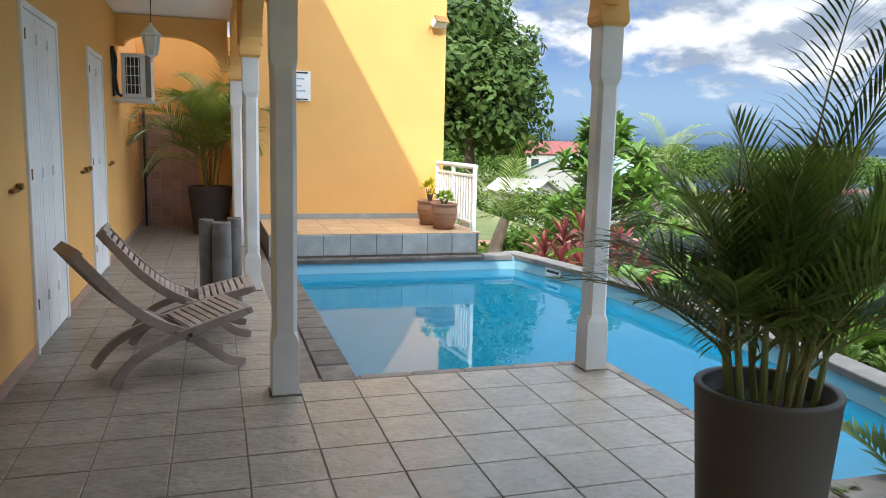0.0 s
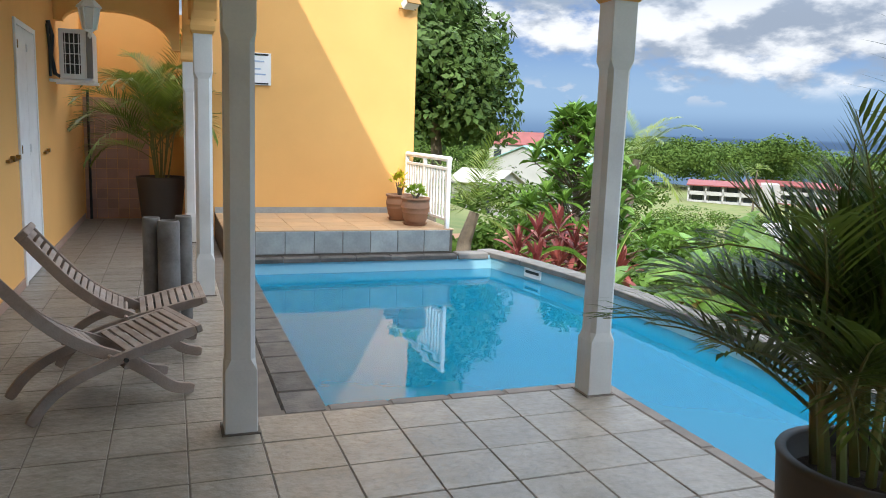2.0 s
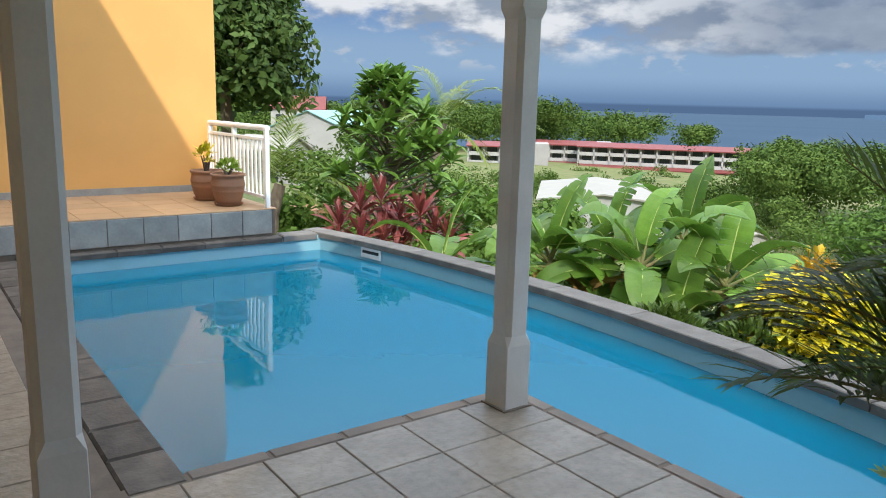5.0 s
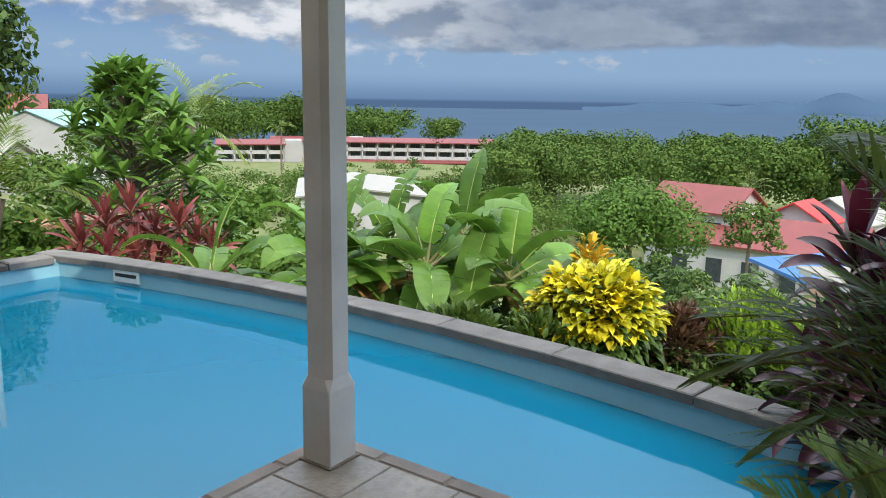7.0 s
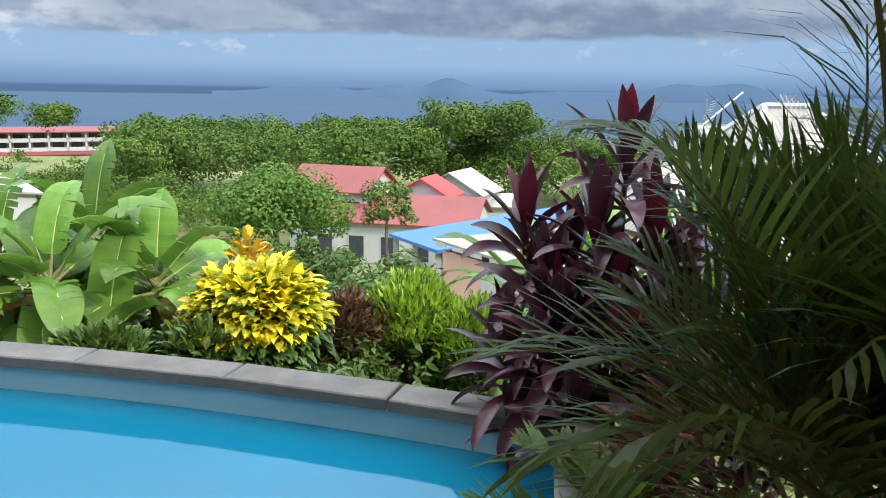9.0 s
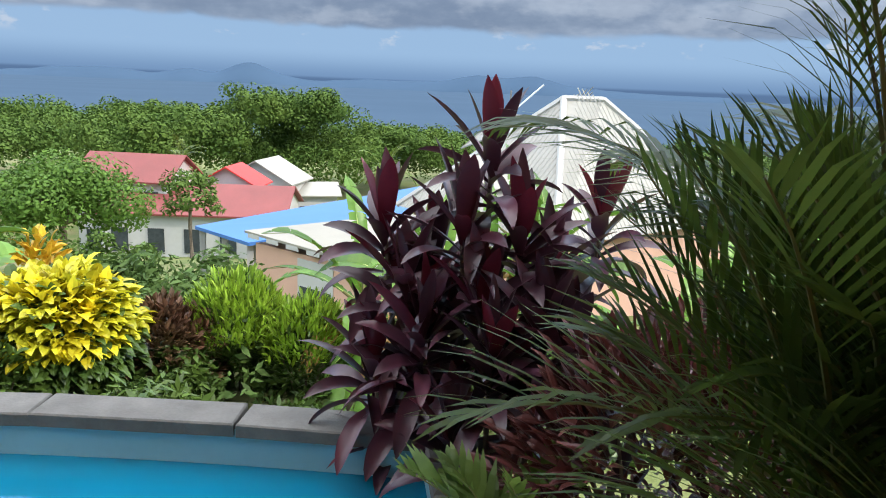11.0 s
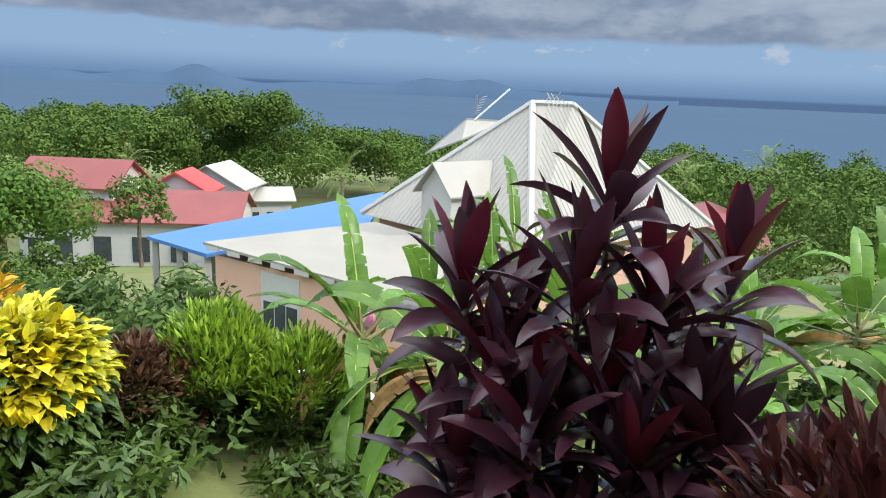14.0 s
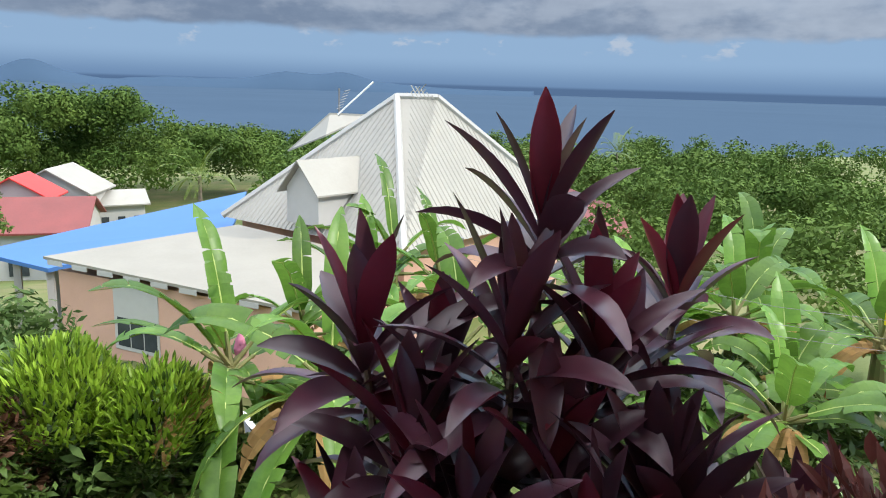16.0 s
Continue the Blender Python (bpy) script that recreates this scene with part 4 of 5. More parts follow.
shrub("hedge_bush", (8.05, 3.35, -1.75), (0.66, 0.62, 1.22), 3200, 0.115, 0.032, 34, HEDGE, "bright green narrow-leaved hedge bush, shade painted into its lower leaves", "shrub", 0.9, 0.5, 3, 6, "", GREEN_AND_SHADE)
shrub("mixed_shrub", (6.2, 6.3, -1.4), (0.55, 0.6, 0.95), 1100, 0.13, 0.06, 35, GREEN_AND_SHADE, "dark green leafy shrub behind the coping", "shrub", 0.2, 0.9)
shrub("mixed_shrub", (6.6, 5.6, -1.4), (0.5, 0.5, 0.95), 1000, 0.13, 0.06, 36, GREEN_AND_SHADE, "dark green leafy shrub behind the coping", "shrub", 0.2, 0.9)
shrub("orange_croton", (7.75, 5.62, -1.5), (0.26, 0.26, 1.72), 260, 0.15, 0.07, 37, leaf_mat("orange_croton_leaf", (0.62, 0.30, 0.03), (0.55, 0.45, 0.03)), "orange and yellow croton bush", "croton", 0.1, 1.3)
shrub("maroon_bush", (7.9, 4.4, -1.7), (0.4, 0.4, 1.1), 900, 0.11, 0.05, 38, BROWN_LEAF, "brownish red small-leaved bush", "shrub", 0.3, 0.6)
for x, y, z, n, ln, tr, seed, text in ((8.3, 2.75, -1.75, 11, 1.25, 1.0, 56, "low banana plant with arching pale green leaves"), (7.5, 2.1, -1.7, 12, 1.2, 1.05, 57, "low banana plant with arching pale green leaves"), (7.9, 0.9, -1.7, 11, 1.15, 1.1, 58, "low banana plant with arching pale green leaves")):
    banana((x, y, z), n, ln, seed, text, 0.21, 4, trunk=tr, low=-30)
banana((7.0, 7.3, -1.45), 13, 1.12, 41, "large banana plant with broad green leaves below the pool", 0.42, trunk=1.1)
banana((7.5, 6.5, -1.5), 12, 1.05, 42, "banana plant with torn green leaves below the pool", 0.42, trunk=1.05, dry=5)
banana((6.5, 8.3, -1.45), 13, 1.0, 43, "banana plant with some withered brown leaves", 0.42, trunk=1.05, dry=10)
banana((6.9, 6.7, -1.45), 13, 0.95, 59, "banana plant with low arching leaves over the coping", 0.42, trunk=0.55, low=-20)
banana((7.6, 8.3, -1.5), 13, 1.0, 60, "banana plant with broad torn leaves", 0.42, trunk=1.2)
banana((8.2, 7.6, -1.6), 14, 1.05, 44, "banana plant with tall upright leaves", 0.40, trunk=1.4)
banana((5.6, 9.4, -1.35), 9, 1.05, 45, "banana plant with a low arching leaf", 0.38, trunk=0.7)
for x, y, z, n, ln, tr, seed, text in (
        (8.9, 2.7, -1.75, 9, 1.0, 0.8, 46, "banana plant with a pink flower and yellowing leaves"), (9.2, 2.0, -1.75, 10, 1.0, 1.0, 47, "slender banana plant before the white roofed house"),
        (9.3, 1.3, -1.8, 10, 1.05, 1.3, 48, "tall slender banana plant before the white roofed house"), (9.0, 0.7, -1.8, 9, 1.0, 1.5, 52, "tall slender banana plant with upright leaves"),
        (9.9, 0.9, -1.9, 9, 1.0, 1.6, 53, "tall slender banana plant with upright leaves"), (8.6, -2.6, -1.8, 12, 1.15, 1.2, 49, "bright green banana plant in the garden"),
        (7.6, -3.6, -1.7, 12, 1.15, 1.1, 50, "bright green banana plant in the garden"), (9.8, -4.0, -2.0, 12, 1.2, 1.4, 51, "bright green banana plant in the garden"),
        (6.9, -1.7, -1.6, 12, 1.0, 0.5, 71, "low bright green banana plant in the garden"), (7.6, -2.4, -1.7, 12, 1.0, 0.7, 72, "low bright green banana plant in the garden"), (7.7, -0.5, -1.7, 12, 1.0, 0.6, 73, "low bright green banana plant in the garden"), (6.3, -2.9, -1.6, 11, 0.95, 0.5, 74, "low bright green banana plant in the garden"), (9.3, -1.8, -1.9, 12, 1.1, 1.0, 75, "bright green banana plant in the garden"),
        (8.4, -1.2, -1.8, 10, 1.0, 0.9, 54, "bright green banana plant in the garden"), (7.2, -5.0, -1.7, 11, 1.1, 1.2, 55, "bright green banana plant in the garden")):
    banana((x, y, z), n, ln, seed, text, 0.27 if y < -0.3 else 0.2, 3, trunk=max(0.4, tr - 0.25) if y < -0.3 else tr, low=-15)
cordyline((5.75, 11.3, -1.3), ((-0.5, 0.1, 1.0), (-0.2, 0.0, 1.25), (0.1, -0.1, 1.4), (0.35, -0.2, 1.1), (0.6, -0.4, 1.2), (0.8, -0.5, 0.95), (-0.3, -0.2, 0.85), (0.3, 0.1, 0.9), (-0.6, 0.0, 0.7), (0.0, -0.3, 0.8), (0.5, -0.1, 0.75), (0.9, -0.7, 0.8)), 61, RED_LEAF, "red and pink cordyline clump behind the pool corner", 0.44, 0.085, 22)
breadfruit((8.0, 14.5, -1.4))
tree("broadleaf_tree", (7.0, 21.0, -1.2), 7.6, 2.5, 15000, 0.27, 63, TREE_DEEP, "large dense dark green tree behind the wing", 0.22, 60, 1.45)
tree("domed_tree", (38.0, 16.8, -8.2), 5.6, 3.5, 15000, 0.24, 64, TREE_BRIGHT, "rounded bright green tree in front of the red roofed house", 0.25, 40, 0.65)

# ---- neighbouring houses ----


def slab_from(corners, thick):
    """A sloping plate from four corner points."""
    bm = bmesh.new()
    top = [bm.verts.new(c) for c in corners]
    low = [bm.verts.new((c[0], c[1], c[2] - thick)) for c in corners]
    bm.faces.new(top)
    bm.faces.new(list(reversed(low)))
    n = len(corners)
    for i in range(n):
        j = (i + 1) % n
        bm.faces.new((top[j], top[i], low[i], low[j]))
    bmesh.ops.recalc_face_normals(bm, faces=list(bm.faces))
    return bm


def ribs(poly, pitch, size):
    """Raised ribs over a flat convex face, running up from its first edge."""
    p = [Vector(c) for c in poly]
    along = (p[1] - p[0]).normalized()
    nrm = along.cross(p[2] - p[0]).normalized()
    if nrm.z < 0:
        nrm = -nrm
    up = nrm.cross(along)
    if up.z < 0:
        up = -up
    flat = [((q - p[0]).dot(along), (q - p[0]).dot(up)) for q in p]
    lo, hi = min(u for u, _ in flat), max(u for u, _ in flat)
    bm = bmesh.new()
    u = lo + pitch / 2
    while u < hi:
        vs = []
        for (a, b), (c, d) in zip(flat, flat[1:] + flat[:1]):
            if (a - u) * (c - u) < 0:
                vs.append(b + (d - b) * (u - a) / (c - a))
        if len(vs) >= 2 and max(vs) - min(vs) > 0.1:
            a, b = min(vs) + 0.02, max(vs) - 0.02
            for s in (a, b):
                o = p[0] + along * u + up * s
                bm.verts.new(o - along * size), bm.verts.new(o + nrm * size), bm.verts.new(o + along * size)
            bm.verts.ensure_lookup_table()
            k = len(bm.verts) - 6
            v = bm.verts
            bm.faces.new((v[k], v[k + 3], v[k + 4], v[k + 1]))
            bm.faces.new((v[k + 1], v[k + 4], v[k + 5], v[k + 2]))
        u += pitch
    return bm


def white_house():
    ob = thing("white_roofed_house", "pink house with a white corrugated hip roof and dormer", "house", (25.5, -4.3, -6.5))
    o = Vector((25.5, -4.3, -6.5))
    L, N, R = Vector((26.4, 1.5, -2.6)), Vector((20.0, -2.4, -2.6)), Vector((24.9, -10.2, -2.6))
    B = L + R - N
    r1, r2 = Vector((25.25, -3.75, 1.2)), Vector((25.0, -5.0, 1.2))
    faces = {"front": (L, N, r1), "side": (N, R, r2, r1), "rear": (R, B, r2), "back": (B, L, r1, r2)}
    for poly in faces.values():
        bm = bmesh.new()
        bm.faces.new([bm.verts.new(v - o) for v in poly])
        face = part("roof_plane", bm, ROOF_WHITE, ob, "white corrugated sheet")
        part("ribs", ribs([v - o for v in poly], 0.19, 0.022), ROOF_WHITE, face)
    for a, b in ((L, r1), (N, r1), (R, r2), (B, r2), (r1, r2)):
        part("ridge_cap", bm_tube([a - o + Vector((0, 0, 0.03)), b - o + Vector((0, 0, 0.03))], 0.11, 6), FAR_WHITE, ob)
    c = (L + R) / 2
    ins = [c + (v - c) * 0.90 for v in (L, N, R, B)]
    part("wall", bm_prism([(v.x - o.x, v.y - o.y) for v in ins], -1.5, 3.9, "z"), PINK_WALL, ob, "pink rendered wall")
    # dormer on the front slope
    d0 = Vector((23.3, -0.9, -2.3)) - o
    face_way = Vector((-0.52, 0.853, 0))
    side = Vector((0.853, 0.52, 0))
    front = d0 + face_way * 0.6
    bm = bmesh.new()
    w, hgt, run = 0.65, 1.0, 2.2
    fr = [front - side * w, front + side * w, front + side * w + Vector((0, 0, hgt)), front + Vector((0, 0, hgt + 0.7)), front - side * w + Vector((0, 0, hgt))]
    bk = [v - face_way * run for v in fr]
    fa, fb = [bm.verts.new(v) for v in fr], [bm.verts.new(v) for v in bk]
    bm.faces.new(fa)
    for i in range(5):
        j = (i + 1) % 5
        bm.faces.new((fa[i], fa[j], fb[j], fb[i]))
    bmesh.ops.recalc_face_normals(bm, faces=list(bm.faces))
    dorm = part("dormer", bm, FAR_WHITE, ob, "white boarded dormer")
    for sgn in (-1, 1):
        e, t = front + side * sgn * (w + 0.18) + Vector((0, 0, hgt - 0.12)) + face_way * 0.2, front + Vector((0, 0, hgt + 0.78)) + face_way * 0.2
        part("dormer_roof", slab_from([e, t, t - face_way * (run + 0.2), e - face_way * (run + 0.2)], 0.05), ROOF_WHITE, dorm)
    # low roof behind
    a = [Vector(v) - o for v in ((30.0, -1.1, -0.85), (28.6, -2.2, -0.2), (29.3, -4.0, 0.5), (29.8, -2.6, 0.52))]
    part("rear_roof", slab_from(a, 0.06), ROOF_WHITE, ob)
    part("rear_wall", bm_box(3.2, 4.6, 0.5, 2.6, 3.0, 5.4), FAR_WHITE, ob)
    return ob


white_house()


def annex():
    ob = thing("annex", "pink annex with a pale flat sheet roof and a window", "house", (20.5, 2.0, -6.2))
    o = Vector((20.5, 2.0, -6.2))
    P = [Vector(v) for v in ((22.3, 6.0, -2.75), (16.8, 0.6, -2.95), (19.8, -2.3, -2.8), (24.6, 1.2, -2.55))]
    part("roof", slab_from([v - o for v in P], 0.07), ROOF_CREAM, ob, "pale flat sheet roof")
    c = sum(P, Vector()) / 4
    q = [c + (v - c) * 0.93 for v in P]
    part("wall", bm_prism([(v.x - o.x, v.y - o.y) for v in q], -1.0, 3.12, "z"), PINK_WALL, ob, "pink rendered wall")
    way = (q[1] - q[0])
    way.z = 0
    ang = math.degrees(math.atan2(way.y, way.x))
    at = q[0] + way * 0.26
    win = part("window", bm_box(-0.05, 1.35, -0.02, 0.05, -1.55, 0.0, 0.01), FAR_WHITE, ob, "white window with a roller shutter")
    win.matrix_local = pose(at.x - o.x, at.y - o.y, 3.0, 0, 0, ang)
    for k in range(3):
        pane = part("pane", bm_box(0.06 + k * 0.42, 0.44 + k * 0.42, -0.03, -0.022, -1.45, -0.75), WINDOW_DARK, win)
    for k in range(9):
        part("fascia_scallop", bm_box(0, 0.5, -0.01, 0.01, -0.12, 0.0), FAR_WHITE, ob).matrix_local = pose(*((P[0] + (P[1] - P[0]) * (0.02 + k * 0.108)) - o + Vector((0, 0, -0.06))), 0, 0, ang)
    return ob


annex()


def blue_house():
    ob = thing("blue_roofed_shelter", "open shelter with a bright blue sheet roof on posts", "shelter", (28.5, 5.0, -6.6))
    o = Vector((28.5, 5.0, -6.6))
    Q = [Vector(v) - o for v in ((29.6, 8.9, -4.05), (25.2, 6.3, -3.72), (26.8, 1.2, -3.05), (35.8, -0.2, -3.13))]
    part("roof", slab_from(Q, 0.12), ROOF_BLUE, ob, "bright blue sheet roof")
    for u in (0.06, 0.5, 0.94):
        p = Q[0].lerp(Q[1], u)
        part("post", bm_box(p.x - 0.1 + 0.15, p.x + 0.25, p.y - 0.25, p.y - 0.05, -0.8, p.z - 0.15), FAR_GREY, ob)
    part("wall", bm_box(1.0, 4.0, -3.0, 1.8, -0.8, 2.3), FAR_GREY, ob, "grey block wall in shade")


blue_house()


def gable_house(name, at, size, wall_h, roof_h, yaw, roof, wall, label, windows=3, over=0.4, storeys=1):
    """Box house with pitched roof, ridge along its length, windows on the long sides."""
    ob = thing(name, label, "house", at)
    l, w = size[0] / 2, size[1] / 2
    part("wall", bm_prism([(-w, -2), (w, -2), (w, wall_h), (0, wall_h + roof_h), (-w, wall_h)], -l, l, "y"), wall, ob)
    for s in (-1, 1):
        e, t = (s * (w + over), wall_h - roof_h * over / w), (0, wall_h + roof_h)
        part("roof", slab_from([(e[0], -l - over, e[1] + 0.1), (t[0], -l - over, t[1] + 0.1), (t[0], l + over, t[1] + 0.1), (e[0], l + over, e[1] + 0.1)], 0.12), roof, ob)
        for f in range(storeys):
            z = wall_h * (f + 0.3) / storeys
            for k in range(windows):
                y = -l + 2 * l * (k + 0.5) / windows
                part("window", bm_box(s * w - 0.06, s * w + 0.06, y - l * 0.45 / windows, y + l * 0.45 / windows, z, z + wall_h * 0.42 / storeys), WINDOW_DARK, ob)
    ob.rotation_euler = (0, 0, radians(yaw))
    return ob


gable_house("red_roofed_house", (60.5, 14.5, -12.5), (13, 8), 4.2, 1.6, -4, ROOF_RED, FAR_WHITE, "white house with a wide faded red roof", 5)
gable_house("red_roofed_house", (62.5, 20.0, -12.5), (7, 6), 6.2, 1.6, -10, ROOF_RED, FAR_WHITE, "two-storey white house with a red gable roof", 3, storeys=2)
gable_house("red_gable_house", (64.5, 13.0, -12.5), (3.4, 4.5), 5.6, 1.3, 80, mat("bright_red_roof", (0.58, 0.05, 0.04), (0.5, 0.04, 0.035), 0.5, 8, 0.6, bump=0), FAR_WHITE, "small gable with a bright red roof", 2)
gable_house("white_house", (70.5, 11.0, -12.5), (5, 6), 5.2, 1.7, 75, ROOF_WHITE, FAR_WHITE, "white house with a white gable roof", 2)
gable_house("white_house", (71.5, 7.5, -12.5), (5, 4), 3.9, 0.8, 10, ROOF_WHITE, FAR_WHITE, "low white wing with a white roof", 4)
gable_house("green_roofed_building", (53.0, 101.0, -9.0), (16, 12), 6.6, 2.4, -55, ROOF_TEAL, FAR_WHITE, "white building with a teal roof on the hillside", 5, storeys=2)
gable_house("red_roofed_house", (59.6, 127.0, -4.0), (9, 7), 4.0, 2.0, 60, ROOF_RED, FAR_WHITE, "small white house with a red roof on the hill", 3)
gable_house("red_roofed_house", (46, -22, -9.5), (11, 7), 2.8, 1.2, 60, ROOF_RED, FAR_WHITE, "low house with a faded red roof among trees", 3)
gable_house("grey_house", (27.5, 65.0, -7.0), (5, 4), 4.2, 1.0, 30, ROOF_WHITE, FAR_GREY, "grey house between the trees", 3)
gable_house("flat_roofed_hall", (46.5, 43.5, -9.6), (13, 9), 4.3, 0.5, -45, ROOF_WHITE, FAR_WHITE, "low hall with a pale grey sheet roof below the garden", 4)
gable_house("white_shed", (60.5, 40.0, -12.0), (6, 4), 2.6, 0.6, -20, ROOF_WHITE, FAR_WHITE, "low white shed among the trees", 3)


def hotel(at, length, yaw, storeys, label):
    """Long terrace block: slabs, columns, recessed glazing, red roof."""
    ob = thing("apartment_block", label, "apartment block", at)
    h, depth = 2.1, 9.0
    part("core", bm_box(-length / 2, length / 2, 1.6, depth, -3, storeys * h), FAR_WHITE, ob)
    part("end_wall", bm_box(length / 2, length / 2 + 0.3, 0, depth, -3, storeys * h + 0.4), FAR_GREY, ob)
    part("stair_tower", bm_box(length / 2 + 0.3, length / 2 + 4.2, 0.6, depth, -3, storeys * h + 0.9), FAR_GREY, ob, "blank grey stair tower")
    part("canopy", slab_from([(-length / 2, -3.4, 1.5), (length / 2, -3.4, 1.5), (length / 2, -0.2, 2.0), (-length / 2, -0.2, 2.0)], 0.2), ROOF_RED, ob, "red sheet canopy along the ground floor")
    part("roof", slab_from([(-length / 2 - 0.5, -0.8, storeys * h + 0.1), (length / 2 + 0.5, -0.8, storeys * h + 0.1), (length / 2 + 0.5, depth * 0.6, storeys * h + 1.0), (-length / 2 - 0.5, depth * 0.6, storeys * h + 1.0)], 0.25), ROOF_RED, ob, "faded red roof")
    n = int(length / 3.6)
    for f in range(storeys):
        part("balcony_slab", bm_box(-length / 2, length / 2, 0, 1.6, f * h - 0.15, f * h + 0.15), FAR_WHITE, ob)
        part("parapet", bm_box(-length / 2, length / 2, 0, 0.12, f * h + 0.15, f * h + 0.75), FAR_WHITE, ob)
        for k in range(n):
            x = -length / 2 + length * (k + 0.5) / n
            part("window", bm_box(x - 1.2, x + 1.2, 1.52, 1.6, f * h + 0.2, f * h + 1.85), WINDOW_DARK, ob)
    for k in range(n + 1):
        x = -length / 2 + length * k / n
        part("pier", bm_box(x - 0.2, x + 0.2, 0.0, 1.6, -2, storeys * h), FAR_WHITE, ob)
    ob.rotation_euler = (0, 0, radians(yaw))
    return ob


hotel((155.0, 118.0, -14.6), 46, -53, 3, "long three-storey white apartment block with a red roof")
hotel((143.0, 146.0, -14.8), 20, -46, 3, "white three-storey block with a red roof and balconies")
hotel((118.0, 140.0, -14.6), 15, -42, 3, "white three-storey block with balconies and a red roof")
tagged(part("sports_court", bm_box(-14, 14, -10, 10, -0.3, 0.0), ASPHALT), "grey paved court below the apartment blocks", "court", kind="structure").matrix_world = pose(112, 108, -13.4, 0, 0, 40)

# ---- woods ----


def wood_mat(name, a, b):
    return mat(name, a, b, 0.16, 1.2, 0.75, bump=0, island=0.16, see=0.10, spec=0.08)


WOOD_FAR, WOOD_LIGHT = wood_mat("woodland_leaf", (0.045, 0.088, 0.018), (0.095, 0.145, 0.028)), wood_mat("lighter_woodland_leaf", (0.058, 0.102, 0.022), (0.10, 0.155, 0.032))


def woods(name, spots, material, label, per=480, leaf=0.55, aspect=0.6, count=15):
    """Trees as heaped billows of leaves, lit above and dark in the clefts between them."""
    fo = Foliage(len(spots))
    r = random.Random(len(spots))
    for x, y, top, rad in spots:
        balls = lumps(r, (x, y, top - rad * 0.75), rad, count, 0.80, 0.75)
        tot = sum(q * q for _, q in balls)
        for c, q in balls:
            fo.crown(c, q * 0.95, int(per * q * q / tot), leaf, 0.9, 0.9, 0.05, aspect)
    return tagged(fo.put(name, material), label, "trees", kind="stuff")


def scatter(n, az, dist, top, rad, seed, keep=None):
    r = random.Random(seed)
    out = []
    for _ in range(n):
        a, d = radians(r.uniform(*az)), r.uniform(*dist)
        x, y = 1.5 + d * math.cos(a), 3 + d * math.sin(a)
        if keep and not keep(x, y):
            continue
        out.append((x, y, r.uniform(*top), r.uniform(*rad)))
    return out


woods("trees", scatter(150, (9, 31), (84, 125), (-4.4, -1.9), (2.6, 4.6), 1), WOOD_FAR, "dense green woods between the houses and the sea", 1000, 0.42)
woods("trees", scatter(60, (-7, 9), (86, 125), (-6.2, -3.6), (2.6, 4.4), 12), WOOD_FAR, "dense green woods behind the blue roof", 1000, 0.42)
woods("trees", scatter(230, (-64, -7), (60, 135), (-7.2, -4.3), (2.6, 4.6), 2), WOOD_LIGHT, "dense green woods on the slope below", 700, 0.46)
woods("trees", scatter(16, (1.2, 8.6), (88, 104), (-0.4, 0.9), (3.2, 4.6), 14), WOOD_FAR, "taller trees standing above the woods", 1300, 0.4)
woods("trees", scatter(8, (10, 31), (78, 90), (-3.6, -2.6), (2.6, 3.4), 15), WOOD_LIGHT, "rounded trees at the edge of the woods", 1200, 0.36)
woods("trees", scatter(7, (34.6, 36.4), (126, 140), (-1.4, -0.6), (2.2, 3.2), 16), WOOD_FAR, "lone rounded trees on the shore", 700, 0.42)
woods("trees", scatter(220, (38, 82), (225, 300), (-3.0, 1.0), (4.5, 8.0), 3), WOOD_FAR, "wooded hillside beyond the apartment blocks", 420, 0.95)
woods("trees", scatter(70, (47, 82), (240, 300), (1.2, 4.0), (5.0, 8.0), 19), WOOD_FAR, "higher wooded ridge of the hillside", 420, 0.95)
woods("trees", scatter(9, (44.6, 47.2), (210, 225), (1.5, 3.8), (4.0, 6.0), 17), WOOD_FAR, "tall tree clump on the hill", 700, 0.8)
woods("trees", scatter(75, (28, 66), (118, 172), (-12.4, -9.6), (2.0, 3.4), 4, lambda x, y: not (103 < x < 121 and 98 < y < 117)), WOOD_LIGHT, "trees round the apartment blocks", 420, 0.42)
woods("trees", scatter(60, (27, 64), (84, 116), (-9.2, -7.5), (2.0, 3.0), 18), WOOD_LIGHT, "low trees on the slope below the court", 500, 0.36)
woods("trees", scatter(120, (16, 62), (30, 80), (-8.5, -5.5), (1.5, 2.8), 5, lambda x, y: not (x < 66 and y < 31) and not (50 < x < 75 and 8 < y < 25) and not (55 < x < 90 and 55 < y < 95)), WOOD_LIGHT, "garden trees and bushes down the slope", 600, 0.32)
woods("trees", scatter(50, (55, 84), (45, 100), (-3.5, -0.5), (2.0, 3.5), 6, lambda x, y: not (40 < x < 62 and 85 < y < 112)), WOOD_FAR, "hillside trees behind the garden", 600, 0.42)
woods("trees", scatter(110, (-64, -18), (16, 62), (-6.0, -3.4), (1.4, 2.8), 7, lambda x, y: y < -12 or (x < 17 and y < -7)), WOOD_LIGHT, "trees below the garden", 600, 0.32)
woods("hedge", scatter(30, (11, 30), (26, 33), (-5.6, -4.6), (0.5, 0.9), 8, lambda x, y: y > 11.5), TREE, "straggling hedge along the lawn", 260, 0.2)
woods("hedge", scatter(60, (45, 76), (11, 19), (-1.4, -0.6), (0.5, 0.9), 9), TREE_BRIGHT, "mixed green shrubs behind the pool", 420, 0.17)
